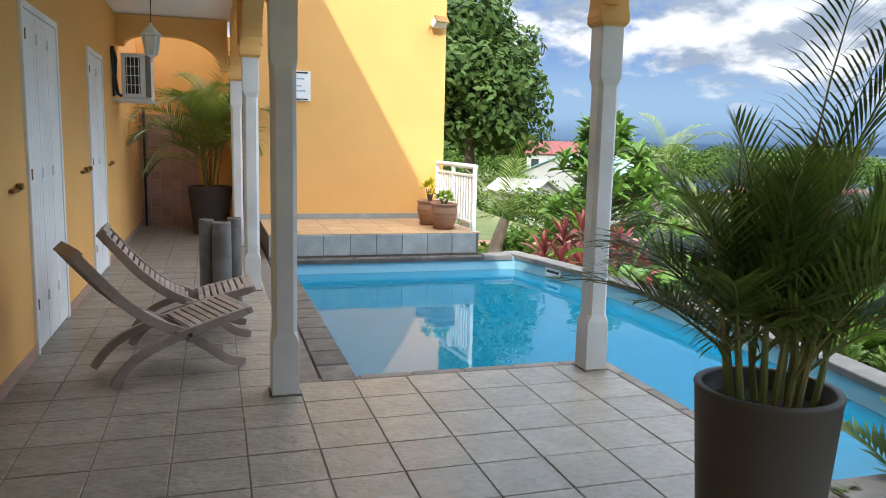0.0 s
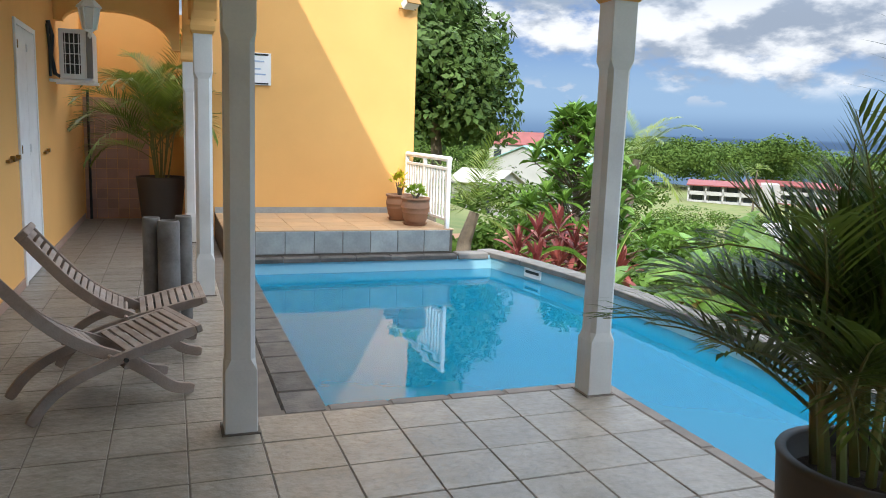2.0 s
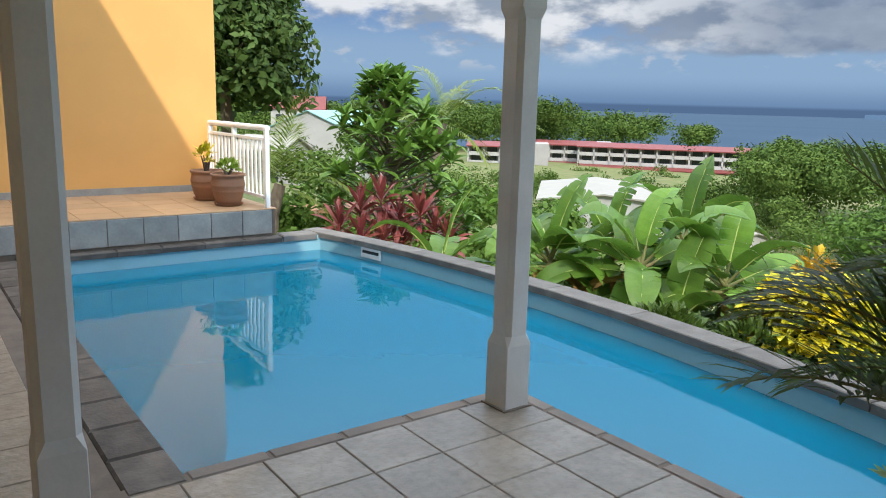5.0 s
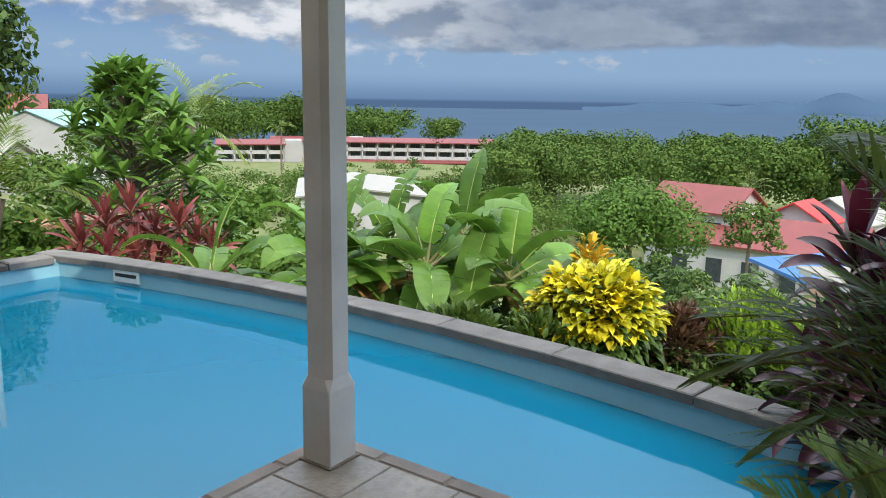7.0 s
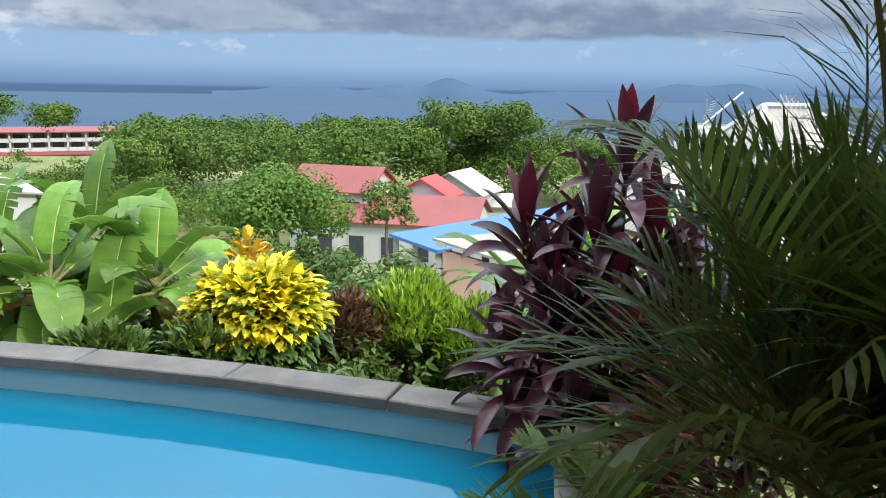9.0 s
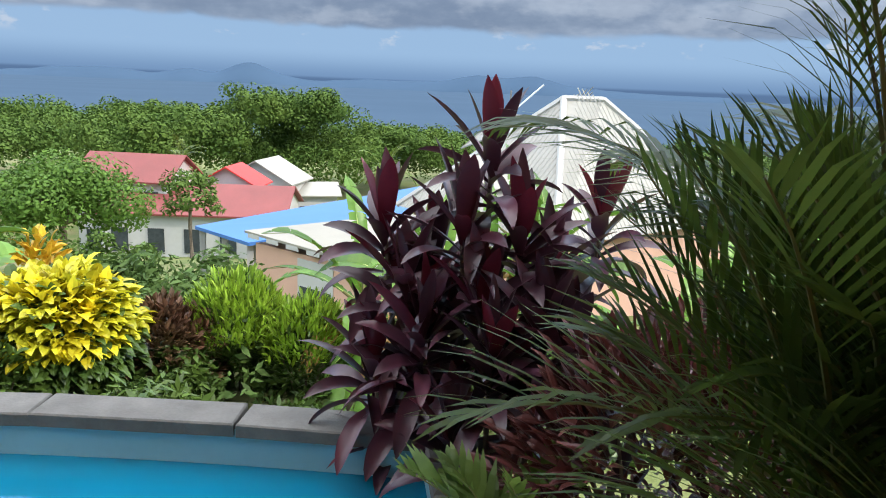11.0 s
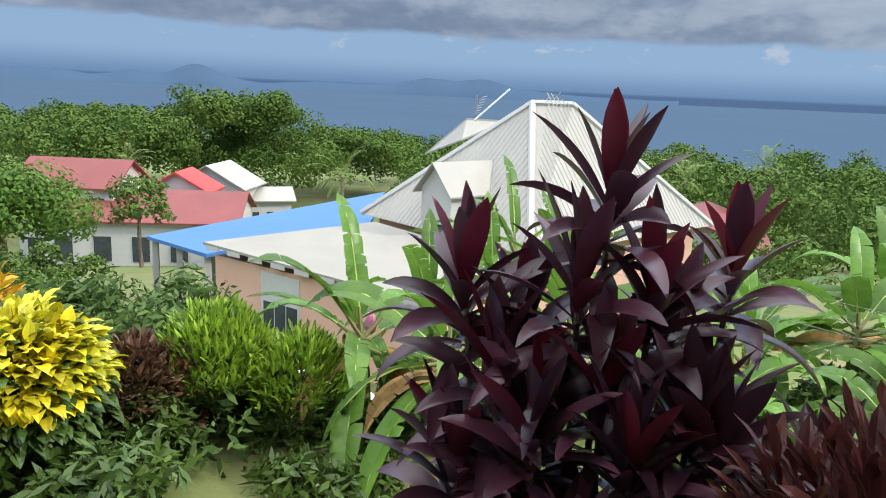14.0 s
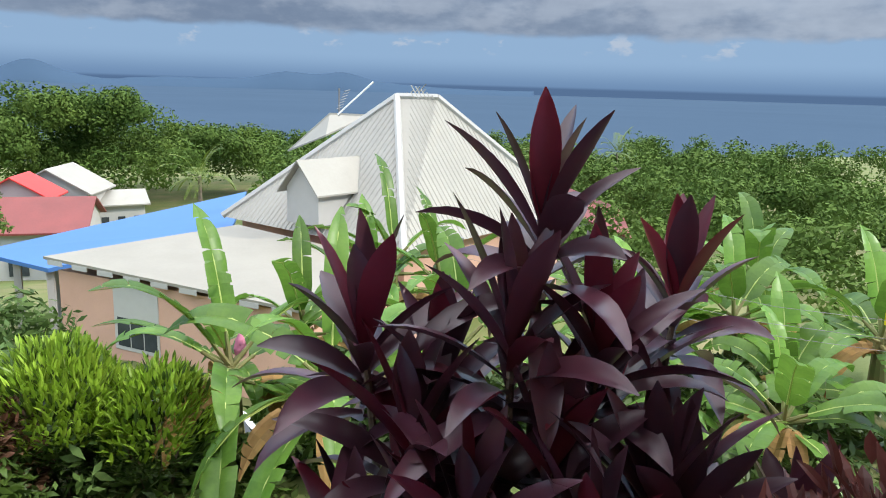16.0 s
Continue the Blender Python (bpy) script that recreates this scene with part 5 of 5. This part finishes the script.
woods("undergrowth", scatter(95, (8, 58), (6.2, 10.5), (-1.35, -0.75), (0.3, 0.6), 10, lambda x, y: x > pool_side(y) + 0.9), TREE_DEEP, "dense low green undergrowth below the pool", 520, 0.15, 0.32)
# dark leaf colour stands in for the shade behind the coping
woods("undergrowth", scatter(60, (12, 44), (4.2, 7.2), (-1.25, -0.8), (0.22, 0.4), 20, lambda x, y: x > pool_side(y) + 0.75), GREEN_AND_SHADE, "leafy undergrowth right behind the pool coping, coloured dark as shade", 420, 0.14, 0.32)
# same darker leaf, shade painted into the growth under the cordylines
woods("undergrowth", scatter(110, (-50, 8), (5.2, 9.0), (-1.75, -1.2), (0.3, 0.55), 11, lambda x, y: x > 5.2), GREEN_AND_SHADE, "dense green garden undergrowth below the cordylines, darkened as shade", 700, 0.15, 0.3)

# ---- things on the terrace ----


def rail_mesh(points, half, depth):
    """Flat curved plank from (u, z) points, standing on edge."""
    bm = bmesh.new()
    rings = []
    n = len(points)
    for i, (u, z) in enumerate(points):
        a, b = Vector(points[max(i - 1, 0)]), Vector(points[min(i + 1, n - 1)])
        t = (b - a).normalized()
        nx, nz = -t.y, t.x
        d = depth * (0.72 if i in (0, n - 1) else 1.0)
        rings.append([bm.verts.new((u + nx * s * d, y, z + nz * s * d)) for s, y in ((-1, -half), (-1, half), (1, half), (1, -half))])
    for a, b in zip(rings, rings[1:]):
        for i in range(4):
            j = (i + 1) % 4
            bm.faces.new((a[i], a[j], b[j], b[i]))
    bm.faces.new(list(reversed(rings[0])))
    bm.faces.new(rings[-1])
    bmesh.ops.bevel(bm, geom=[e for e in bm.edges], offset=0.003, segments=1, affect="EDGES")
    return bm


def bezier(pts, n):
    """Smooth curve through control points (u, z)."""
    out = []
    for i in range(len(pts) - 1):
        p0, p1, p2, p3 = (Vector(pts[max(0, min(len(pts) - 1, i + k))]) for k in (-1, 0, 1, 2))
        for s in range(n):
            t = s / n
            out.append(tuple(0.5 * (2 * p1 + (p2 - p0) * t + (2 * p0 - 5 * p1 + 4 * p2 - p3) * t * t + (3 * p1 - p0 - 3 * p2 + p3) * t ** 3)))
    return out + [tuple(pts[-1])]


def lounge_chair():
    ob = thing("lounge_chair", "weathered grey teak slatted folding lounge chair on the terrace", "chair", group="teak lounge chairs")
    back = bezier([(-0.57, 0.80), (-0.46, 0.665), (-0.31, 0.495), (-0.14, 0.36), (0.04, 0.27), (0.18, 0.17), (0.30, 0.07), (0.42, 0.035)], 4)
    seat = bezier([(-0.40, 0.02), (-0.31, 0.13), (-0.18, 0.21), (0.02, 0.275), (0.22, 0.325), (0.43, 0.375)], 4)
    for y in (-0.19, 0.19):
        r = part("back_rail", rail_mesh(back, 0.014, 0.030), TEAK, ob)
        r.location = (0, y, 0)
    for y in (-0.225, 0.225):
        r = part("seat_rail", rail_mesh(seat, 0.014, 0.027), TEAK, ob)
        r.location = (0, y, 0)

    def slats(curve, u0, u1, count, width, name):
        for k in range(count):
            u = u0 + (u1 - u0) * k / (count - 1)
            i = min(range(len(curve) - 1), key=lambda q: abs(curve[q][0] - u))
            (a, b), (c, d) = curve[i], curve[i + 1]
            z = b + (d - b) * (u - a) / (c - a)
            s = part(name, bm_box(-0.017, 0.017, -width, width, -0.007, 0.007, 0.003), TEAK, ob)
            s.matrix_local = pose(u, 0, z + 0.018, 0, -math.degrees(math.atan2(d - b, c - a)), 0)
    slats(back, -0.53, -0.05, 15, 0.178, "back_slat")
    slats(seat, 0.08, 0.40, 8, 0.212, "seat_slat")
    part("top_board", bm_box(-0.02, 0.02, -0.21, 0.21, -0.035, 0.035, 0.006), TEAK, ob).matrix_local = pose(-0.56, 0, 0.795, 0, 48, 0)
    part("front_board", bm_box(-0.016, 0.016, -0.25, 0.25, -0.022, 0.022, 0.005), TEAK, ob).matrix_local = pose(0.435, 0, 0.38, 0, -15, 0)
    for u, z in ((0.05, 0.235), (-0.02, 0.29)):
        part("cross_rod", bm_tube([(u, -0.25, z), (u, 0.25, z)], 0.013, 8), TEAK, ob)
    for y in (-0.245, 0.245):
        part("bolt", bm_tube([(0.05, y - 0.008, 0.27), (0.05, y + 0.008, 0.27)], 0.012, 8), DARK, ob, "dark steel bolt")
    return ob


chair = lounge_chair()
chair.matrix_world = pose(-0.29, 4.90, 0, 0, 0, 21)
copy_thing(chair, pose(-0.19, 5.74, 0, 0, 0, 3))


def post_bundle():
    ob = thing("post_planter", "bundle of three upright grey weathered round posts", "planter", (0.03, 6.56, 0))
    for x, y, r, h in ((-0.10, 0.02, 0.062, 0.78), (0.02, -0.07, 0.078, 0.765), (0.125, 0.03, 0.06, 0.79)):
        part("post", bm_lathe([(r * 0.97, 0), (r, 0.02), (r, h - 0.015), (r * 0.94, h), (r * 0.80, h), (r * 0.76, h - 0.05), (0.01, h - 0.06)], 20, (x, y, 0)), OLD_POST, ob, smooth=True)


post_bundle()


def lantern():
    ob = thing("lantern", "small white hanging lantern with clear panes under the gallery ceiling", "lantern", (-0.56, 8.0, 0))
    part("chain", bm_tube([(0, 0, 2.97), (0.004, 0, 2.75), (0, 0, 2.52)], 0.006, 6), DARK, ob, "dark hanging chain")
    part("rose", bm_lathe([(0.05, 2.945), (0.05, 2.965), (0.02, 2.97)], 16), WHITE, ob)
    part("roof", bm_lathe([(0.105, 2.415), (0.10, 2.43), (0.055, 2.475), (0.035, 2.50), (0.02, 2.51), (0.012, 2.54)], 6), WHITE, ob)
    part("finial", bm_lathe([(0.006, 2.16), (0.018, 2.185), (0.012, 2.21), (0.05, 2.235)], 6), WHITE, ob)
    glass = mat("frosted_glass", (0.75, 0.76, 0.74), (0.68, 0.69, 0.68), rough=0.25, bump=0)
    part("pane", bm_lathe([(0.05, 2.238), (0.078, 2.41)], 6), glass, ob, "frosted glass panes")
    for k in range(6):
        a = 2 * math.pi * k / 6
        part("bar", bm_tube([(0.054 * math.cos(a), 0.054 * math.sin(a), 2.235), (0.085 * math.cos(a), 0.085 * math.sin(a), 2.415)], 0.006, 5), WHITE, ob)


lantern()


def air_conditioner():
    ob = thing("air_conditioner", "white outdoor air conditioner with a dark barred grille on the wall", "air conditioner", (WALL_X, 10.0, 0))
    part("case", bm_box(0.10, 0.43, 0.0, 0.62, 1.90, 2.44, 0.012), WHITE, ob)
    part("grille", bm_box(0.15, 0.315, -0.006, -0.001, 1.96, 2.39), DARK, ob, "dark grille")
    for k in range(4):
        x = 0.165 + 0.045 * k
        part("bar", bm_box(x - 0.004, x + 0.004, -0.014, -0.007, 1.955, 2.395), WHITE, ob)
    for k in range(3):
        z = 2.06 + 0.11 * k
        part("cross_bar", bm_box(0.15, 0.315, -0.012, -0.007, z, z + 0.008), WHITE, ob)
    part("corner_panel", bm_box(0.375, 0.437, -0.012, -0.002, 1.92, 2.42, 0.003), ZINC, ob)
    part("bracket", bm_box(0.0, 0.45, -0.03, 0.05, 1.865, 1.897, 0.004), WHITE, ob, "white shelf bracket")
    part("bracket", bm_box(0.0, 0.45, 0.50, 0.58, 1.865, 1.897, 0.004), WHITE, ob, "white shelf bracket")
    part("hose", bm_tube([(0.02, -0.10, 2.50), (0.05, -0.06, 2.35), (0.03, -0.03, 2.15), (0.06, -0.02, 1.95), (0.10, 0.02, 1.93)], 0.022, 8), DARK, ob, "black insulated hose")
    part("hose", bm_tube([(0.015, -0.14, 2.46), (0.03, -0.12, 2.2), (0.02, -0.06, 1.92)], 0.014, 8), DARK, ob, "black insulated hose")


air_conditioner()


def wall_sign(x0, x1, z0, z1):
    ob = thing("notice_board", "white notice board with faint lines of writing on the yellow wall", "sign", ((x0 + x1) / 2, 11.205, (z0 + z1) / 2))
    w, h = (x1 - x0) / 2, (z1 - z0) / 2
    part("board", bm_box(-w, w, -0.012, 0.012, -h, h, 0.003), WHITE, ob)
    ink = mat("faded_ink", (0.35, 0.45, 0.6), (0.3, 0.4, 0.55), bump=0)
    for k, (dz, lw) in enumerate(((0.10, 0.5), (0.0, 0.25), (-0.07, 0.6))):
        part("text_line", bm_box(-w * lw, w * lw, -0.0145, -0.0125, dz - 0.01, dz + 0.01), ink, ob)
    part("clip", bm_box(-w * 0.8, w * 0.8, -0.016, -0.0125, h - 0.035, h - 0.012), DARK, ob)
    part("lower_clip", bm_box(-w * 0.8, w * 0.8, -0.016, -0.0125, -h + 0.012, -h + 0.03), DARK, ob)


wall_sign(1.00, 1.36, 2.01, 2.43)


def floodlight():
    ob = thing("floodlight", "small white floodlight on a bracket high on the yellow wall", "floodlight", (3.22, 11.21, 3.15))
    body = part("lamp_head", bm_box(-0.11, 0.11, -0.20, -0.06, -0.05, 0.05, 0.012), WHITE, ob)
    body.matrix_local = pose(0, 0, 0, -35, 0, 20)
    part("visor", bm_box(-0.12, 0.12, -0.215, -0.20, -0.06, 0.06, 0.004), BRASS, ob).matrix_local = pose(0, 0, 0, -35, 0, 20)
    part("bracket", bm_tube([(-0.12, -0.10, 0.0), (-0.10, -0.02, 0.02), (0.10, -0.02, 0.02), (0.12, -0.10, 0.0)], 0.008, 6), BRASS, ob)
    part("sensor", bm_box(0.06, 0.11, -0.07, -0.005, 0.02, 0.10, 0.006), DARK, ob)


floodlight()
terracotta_pot((3.0, 9.80, 0.291), 1.02, 6)
terracotta_pot((2.95, 10.35, 0.291), 1.0, 6)
for x, y, hgt, seed in ((3.0, 9.80, 0.06, 71), (2.95, 10.35, 0.22, 72)):
    shrub("pot_plant", (x, y, 0.291 + 0.33), (0.13, 0.13, hgt + 0.08), 46, 0.09, 0.05, seed, CROTON if seed == 72 else HEDGE, "small leafy plant growing in a terracotta pot", "plant", 0.5, 0.8, 3, 4)


def skimmer(y, wide):
    ob = thing("pool_skimmer", "white plastic skimmer opening in the pool wall", "skimmer", (pool_side(y) - 0.012, y, -0.10))
    ob.rotation_euler = (0, 0, math.atan(0.068 * (y - 5.9)))
    part("frame", bm_box(-0.006, 0.010, -wide, wide, -0.07, 0.055, 0.004), WHITE, ob)
    part("mouth", bm_box(-0.0095, -0.007, -wide * 0.8, wide * 0.8, -0.02, 0.012), DARK, ob, "dark skimmer mouth")


skimmer(8.42, 0.16)
tagged(part("downpipe", bm_tube([(WALL_X + 0.09, 13.04, 0.0), (WALL_X + 0.09, 13.04, 1.9)], 0.02, 8), DARK), "thin dark pipe beside the tiled wall", "pipe")


def antenna():
    ob = thing("antenna", "roof television antenna with a slanted white boom", "antenna", (28.7, -2.7, 0.45))
    part("mast", bm_tube([(0, 0, 0), (0, 0, 0.95)], 0.03, 6), ZINC, ob)
    part("boom", bm_tube([(0.0, 0.05, 0.05), (-0.25, -1.15, 1.2)], 0.035, 6), WHITE, ob)
    for k in range(7):
        u = 0.25 + 0.1 * k
        part("rod", bm_tube([(-0.2, -0.45 * u + 0.25, u), (0.2, -0.45 * u - 0.05, u + 0.06)], 0.014, 4), ZINC, ob)


antenna()


def coconut(at, height, length, seed, label, material=None, fronds=16):
    ob = thing("coconut_palm", label, "palm", at, "coconut palms")
    fo, r = Foliage(seed), random.Random(seed)
    part("trunk", bm_tube([(0, 0, 0), (0.1, 0.1, height * 0.5), (0.3, 0.1, height)], [0.2, 0.15, 0.12], 8), BARK, ob)
    for k in range(fronds):
        a, el = k * 2.4 + r.uniform(-0.3, 0.3), radians(r.uniform(-15, 75))
        way = Vector((math.cos(a) * math.cos(el), math.sin(a) * math.cos(el), math.sin(el)))
        fo.frond((0.3, 0.1, height), way, length * r.uniform(0.8, 1.1), length * 0.27, r.uniform(1.2, 2.0), 24, length * 0.02, 0.1, 0.1, 0.9, 2)
    fo.put("crown", material or PALM, ob)
    return ob


coconut((52.0, 0.9, -11.0), 6.6, 2.7, 81, "windblown coconut palm among the far trees")
coconut((5.9, 15.5, -1.4), 1.2, 2.0, 82, "drooping young palm behind the pool", fronds=12)
coconut((10.2, 16.0, -1.6), 2.6, 1.9, 83, "tall feathery palm behind the breadfruit tree", fronds=10)
coconut((66.0, 17.5, -12.5), 7.0, 2.6, 84, "coconut palm behind the red roofed house", fronds=12)
coconut((95.0, 105.0, -11.0), 8.0, 2.8, 85, "coconut palm near the apartment blocks", fronds=12)
coconut((60.0, -28.0, -12.0), 7.0, 3.0, 86, "coconut palm on the slope", fronds=14)
coconut((75.0, -45.0, -13.0), 8.0, 3.2, 87, "coconut palm on the slope", fronds=14)
tree("flame_tree", (48.0, 13.0, -9.6), 6.0, 1.8, 1600, 0.3, 91, TREE, "straggling small tree with red blossom before the red roof", 0.16, 14, 1.2)


def parked_car(at, yaw):
    """Small white hatchback: lower body, glazed cabin, wheels, lamps."""
    ob = thing("car", "white parked car on the drive below the garden", "car", at)
    paint = mat("white_car_paint", (0.7, 0.7, 0.7), (0.62, 0.62, 0.62), 1, 20, 0.25, bump=0.0, spec=0.6)
    side = [(-1.95, 0.32), (-1.95, 0.78), (-1.8, 0.90), (-0.95, 0.98), (-0.35, 1.42), (1.15, 1.46), (1.75, 1.0), (1.95, 0.90), (1.95, 0.32)]
    body = bm_prism(side, -0.82, 0.82, "y")
    bmesh.ops.bevel(body, geom=list(body.edges), offset=0.06, segments=2, affect="EDGES")
    part("body", body, paint, ob)
    for y in (-0.835, 0.80):
        part("side_window", bm_prism([(-0.82, 1.0), (-0.30, 1.36), (1.08, 1.39), (1.52, 1.0)], y, y + 0.035, "y"), WINDOW_DARK, ob)
    part("windscreen", slab_from([(-0.98, -0.66, 1.02), (-0.98, 0.66, 1.02), (-0.42, 0.60, 1.44), (-0.42, -0.60, 1.44)], 0.03), WINDOW_DARK, ob)
    for x in (-1.25, 1.25):
        for y in (-0.80, 0.80):
            wheel = part("wheel", bm_tube([(x, y - 0.1, 0.31), (x, y + 0.1, 0.31)], 0.31, 20), DARK, ob, "black tyre")
            part("rim", bm_tube([(x, y - 0.108, 0.31), (x, y + 0.108, 0.31)], 0.19, 14), ZINC, wheel)
    for y in (-0.62, 0.62):
        part("headlight", bm_box(-2.0, -1.9, y - 0.16, y + 0.16, 0.66, 0.80, 0.02), WHITE, ob)
    ob.rotation_euler = (0, 0, radians(yaw))
    return ob


parked_car((13.6, 3.0, ground_z(13.6, 3.0) + 0.02), 35)


def clothes_line():
    ob = thing("clothes_line", "thin washing lines with coloured pegs across the garden", "clothes line", (8.6, 0.6, 0.1))
    for k, (dz, dx) in enumerate(((0.0, 0.0), (-0.16, 0.15), (-0.28, 0.3))):
        part("line", bm_tube([(dx, 0, dz), (-2.2 + dx, -1.5, dz - 0.08), (-4.4 + dx, -3.2, dz + 0.04)], 0.002, 4), ZINC, ob)
    for k in range(9):
        u = 0.62 + 0.018 * k
        part("peg", bm_box(-0.008, 0.008, -0.01, 0.01, -0.06, 0.03), ROOF_BLUE if k % 2 else CROTON, ob).location = (-4.4 * u, -3.1 * u - 0.02, -0.03)
    part("post", bm_tube([(-4.5, -3.25, -2.0), (-4.5, -3.25, 0.1)], 0.03, 8), ZINC, ob)
    part("post", bm_tube([(0.08, 0.05, -2.0), (0.08, 0.05, 0.05)], 0.03, 8), ZINC, ob)


clothes_line()
tagged(part("banana_flower", bm_lathe([(0.01, 0), (0.05, 0.04), (0.06, 0.10), (0.04, 0.19), (0.008, 0.25)], 12, (9.0, 2.62, -0.95)), mat("pink_bract", (0.55, 0.2, 0.3), (0.45, 0.13, 0.25))), "pink banana flower bud on its stalk", "flower")

# ---- tiles and coping stones ----


def tile_mesh(name, w, d, h, material, cut=0.006):
    bm = bmesh.new()
    low = [bm.verts.new((sx * w / 2, sy * d / 2, -h)) for sx, sy in ((-1, -1), (1, -1), (1, 1), (-1, 1))]
    mid = [bm.verts.new((sx * w / 2, sy * d / 2, -cut)) for sx, sy in ((-1, -1), (1, -1), (1, 1), (-1, 1))]
    top = [bm.verts.new((sx * (w / 2 - cut), sy * (d / 2 - cut), 0)) for sx, sy in ((-1, -1), (1, -1), (1, 1), (-1, 1))]
    for a, b in ((low, mid), (mid, top)):
        for i in range(4):
            j = (i + 1) % 4
            bm.faces.new((a[i], a[j], b[j], b[i]))
    bm.faces.new(top)
    me = bpy.data.meshes.new(name)
    bm.to_mesh(me)
    bm.free()
    me.materials.append(material)
    return me


def lay(name, me, m, parent):
    ob = new(name, me)
    ob.parent = parent
    ob.matrix_local = m
    return ob


floor_1, floor_2 = bpy.data.objects["floor"], bpy.data.objects["floor_2"]
TILE_ME = tile_mesh("tile", T - 0.0045, T - 0.0045, 0.012, TILE, 0.004)
rest = Foliage(5)


def lay_rest(x, y):
    k, h = len(rest.v), (T - 0.006) / 2
    rest.v += [(x - h, y - h, -0.001), (x + h, y - h, -0.001), (x + h, y + h, -0.001), (x - h, y + h, -0.001)]
    rest.f.append((k, k + 1, k + 2, k + 3))


rnd = random.Random(4)
for i in range(-5, 6):
    x = X0 + T * (i + 0.5)
    if x < WALL_X + 0.05:
        continue
    for j in range(-24, 28):
        y = Y0 + T * (j + 0.5)
        if y < -4.1 or y > 13.05 or (y > EDGE_Y and x > 0.60):
            continue
        if 0.35 < y < 9.3:
            lay("tile", TILE_ME, pose(x, y, rnd.uniform(-0.0012, 0.0006), rnd.uniform(-0.12, 0.12), rnd.uniform(-0.12, 0.12), 90 * rnd.randrange(4)), floor_1 if y < 4.5 else floor_2)
        else:
            lay_rest(x, y)
tagged(rest.put("tiles", TILE, floor_2), kind="stuff")

EDGE_ME = tile_mesh("edge_tile", 0.09, 0.34, 0.06, BRICK_EDGE, 0.012)
for k in range(6):
    lay("edge_tile", EDGE_ME, pose(EDGE_X + 0.047, 4.37 - 0.345 * k, 0.0), floor_1)
for k in range(5):
    lay("edge_tile", EDGE_ME, pose(0.84 + 0.172 + 0.345 * k, EDGE_Y + 0.047, 0.0, 0, 0, 90), floor_1)

coping = thing("pool_coping", "weathered stone coping round the swimming pool", "coping", kind="structure")
COPE_ME = tile_mesh("coping_stone", 0.225, 0.889, 0.06, STONE, 0.007)
y = POOL_NEAR - 0.1
while y < 9.0:
    yc = y + 0.445
    slope = math.degrees(math.atan(0.068 * (yc - 5.9)))
    lay("coping_stone", COPE_ME, pose(pool_side(yc) + 0.09, yc, rnd.uniform(-0.002, 0.002), 0, 0, slope + rnd.uniform(-0.3, 0.3)), coping)
    y += 0.892
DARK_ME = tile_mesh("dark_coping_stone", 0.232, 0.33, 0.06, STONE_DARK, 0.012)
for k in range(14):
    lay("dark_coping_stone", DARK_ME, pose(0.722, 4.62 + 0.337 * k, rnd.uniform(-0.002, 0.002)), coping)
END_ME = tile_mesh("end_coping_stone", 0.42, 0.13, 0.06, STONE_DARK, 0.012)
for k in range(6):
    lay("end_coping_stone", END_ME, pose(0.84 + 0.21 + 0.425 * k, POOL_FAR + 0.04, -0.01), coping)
PALE_ME = tile_mesh("pale_coping_stone", 0.40, 0.22, 0.07, STONE, 0.012)
lay("pale_coping_stone", PALE_ME, pose(3.60, POOL_FAR + 0.08, 0), coping)
NEAR_ME = tile_mesh("near_coping_stone", 0.42, 0.26, 0.07, STONE, 0.012)
for k in range(3):
    lay("near_coping_stone", NEAR_ME, pose(2.78 + 0.425 * k, POOL_NEAR - 0.12, 0), coping)

platform = bpy.data.objects["platform"]
FRONT_ME = tile_mesh("facing_tile", 0.33, 0.262, 0.010, GREY_TILE, 0.004)
for k in range(8):
    lay("facing_tile", FRONT_ME, pose(0.79 + 0.338 * k, 9.370, 0.144, 90, 0, 0), platform)
TOP_ME = tile_mesh("platform_tile", 0.39, 0.39, 0.012, TAN_TILE, 0.004)
for i in range(7):
    for j in range(5):
        if 0.82 + 0.394 * i < 3.3 and 9.57 + 0.394 * j < 11.2:
            lay("platform_tile", TOP_ME, pose(0.82 + 0.394 * i, 9.57 + 0.394 * j, 0.290), platform)
back = bpy.data.objects["wall_back"]
SPLASH_ME = tile_mesh("wall_tile", 0.146, 0.146, 0.012, PINK_TILE, 0.003)
for i in range(6):
    for j in range(12):
        lay("wall_tile", SPLASH_ME, pose(-1.06 + 0.15 * i, 13.088, 0.08 + 0.15 * j, 90, 0, 0), back)
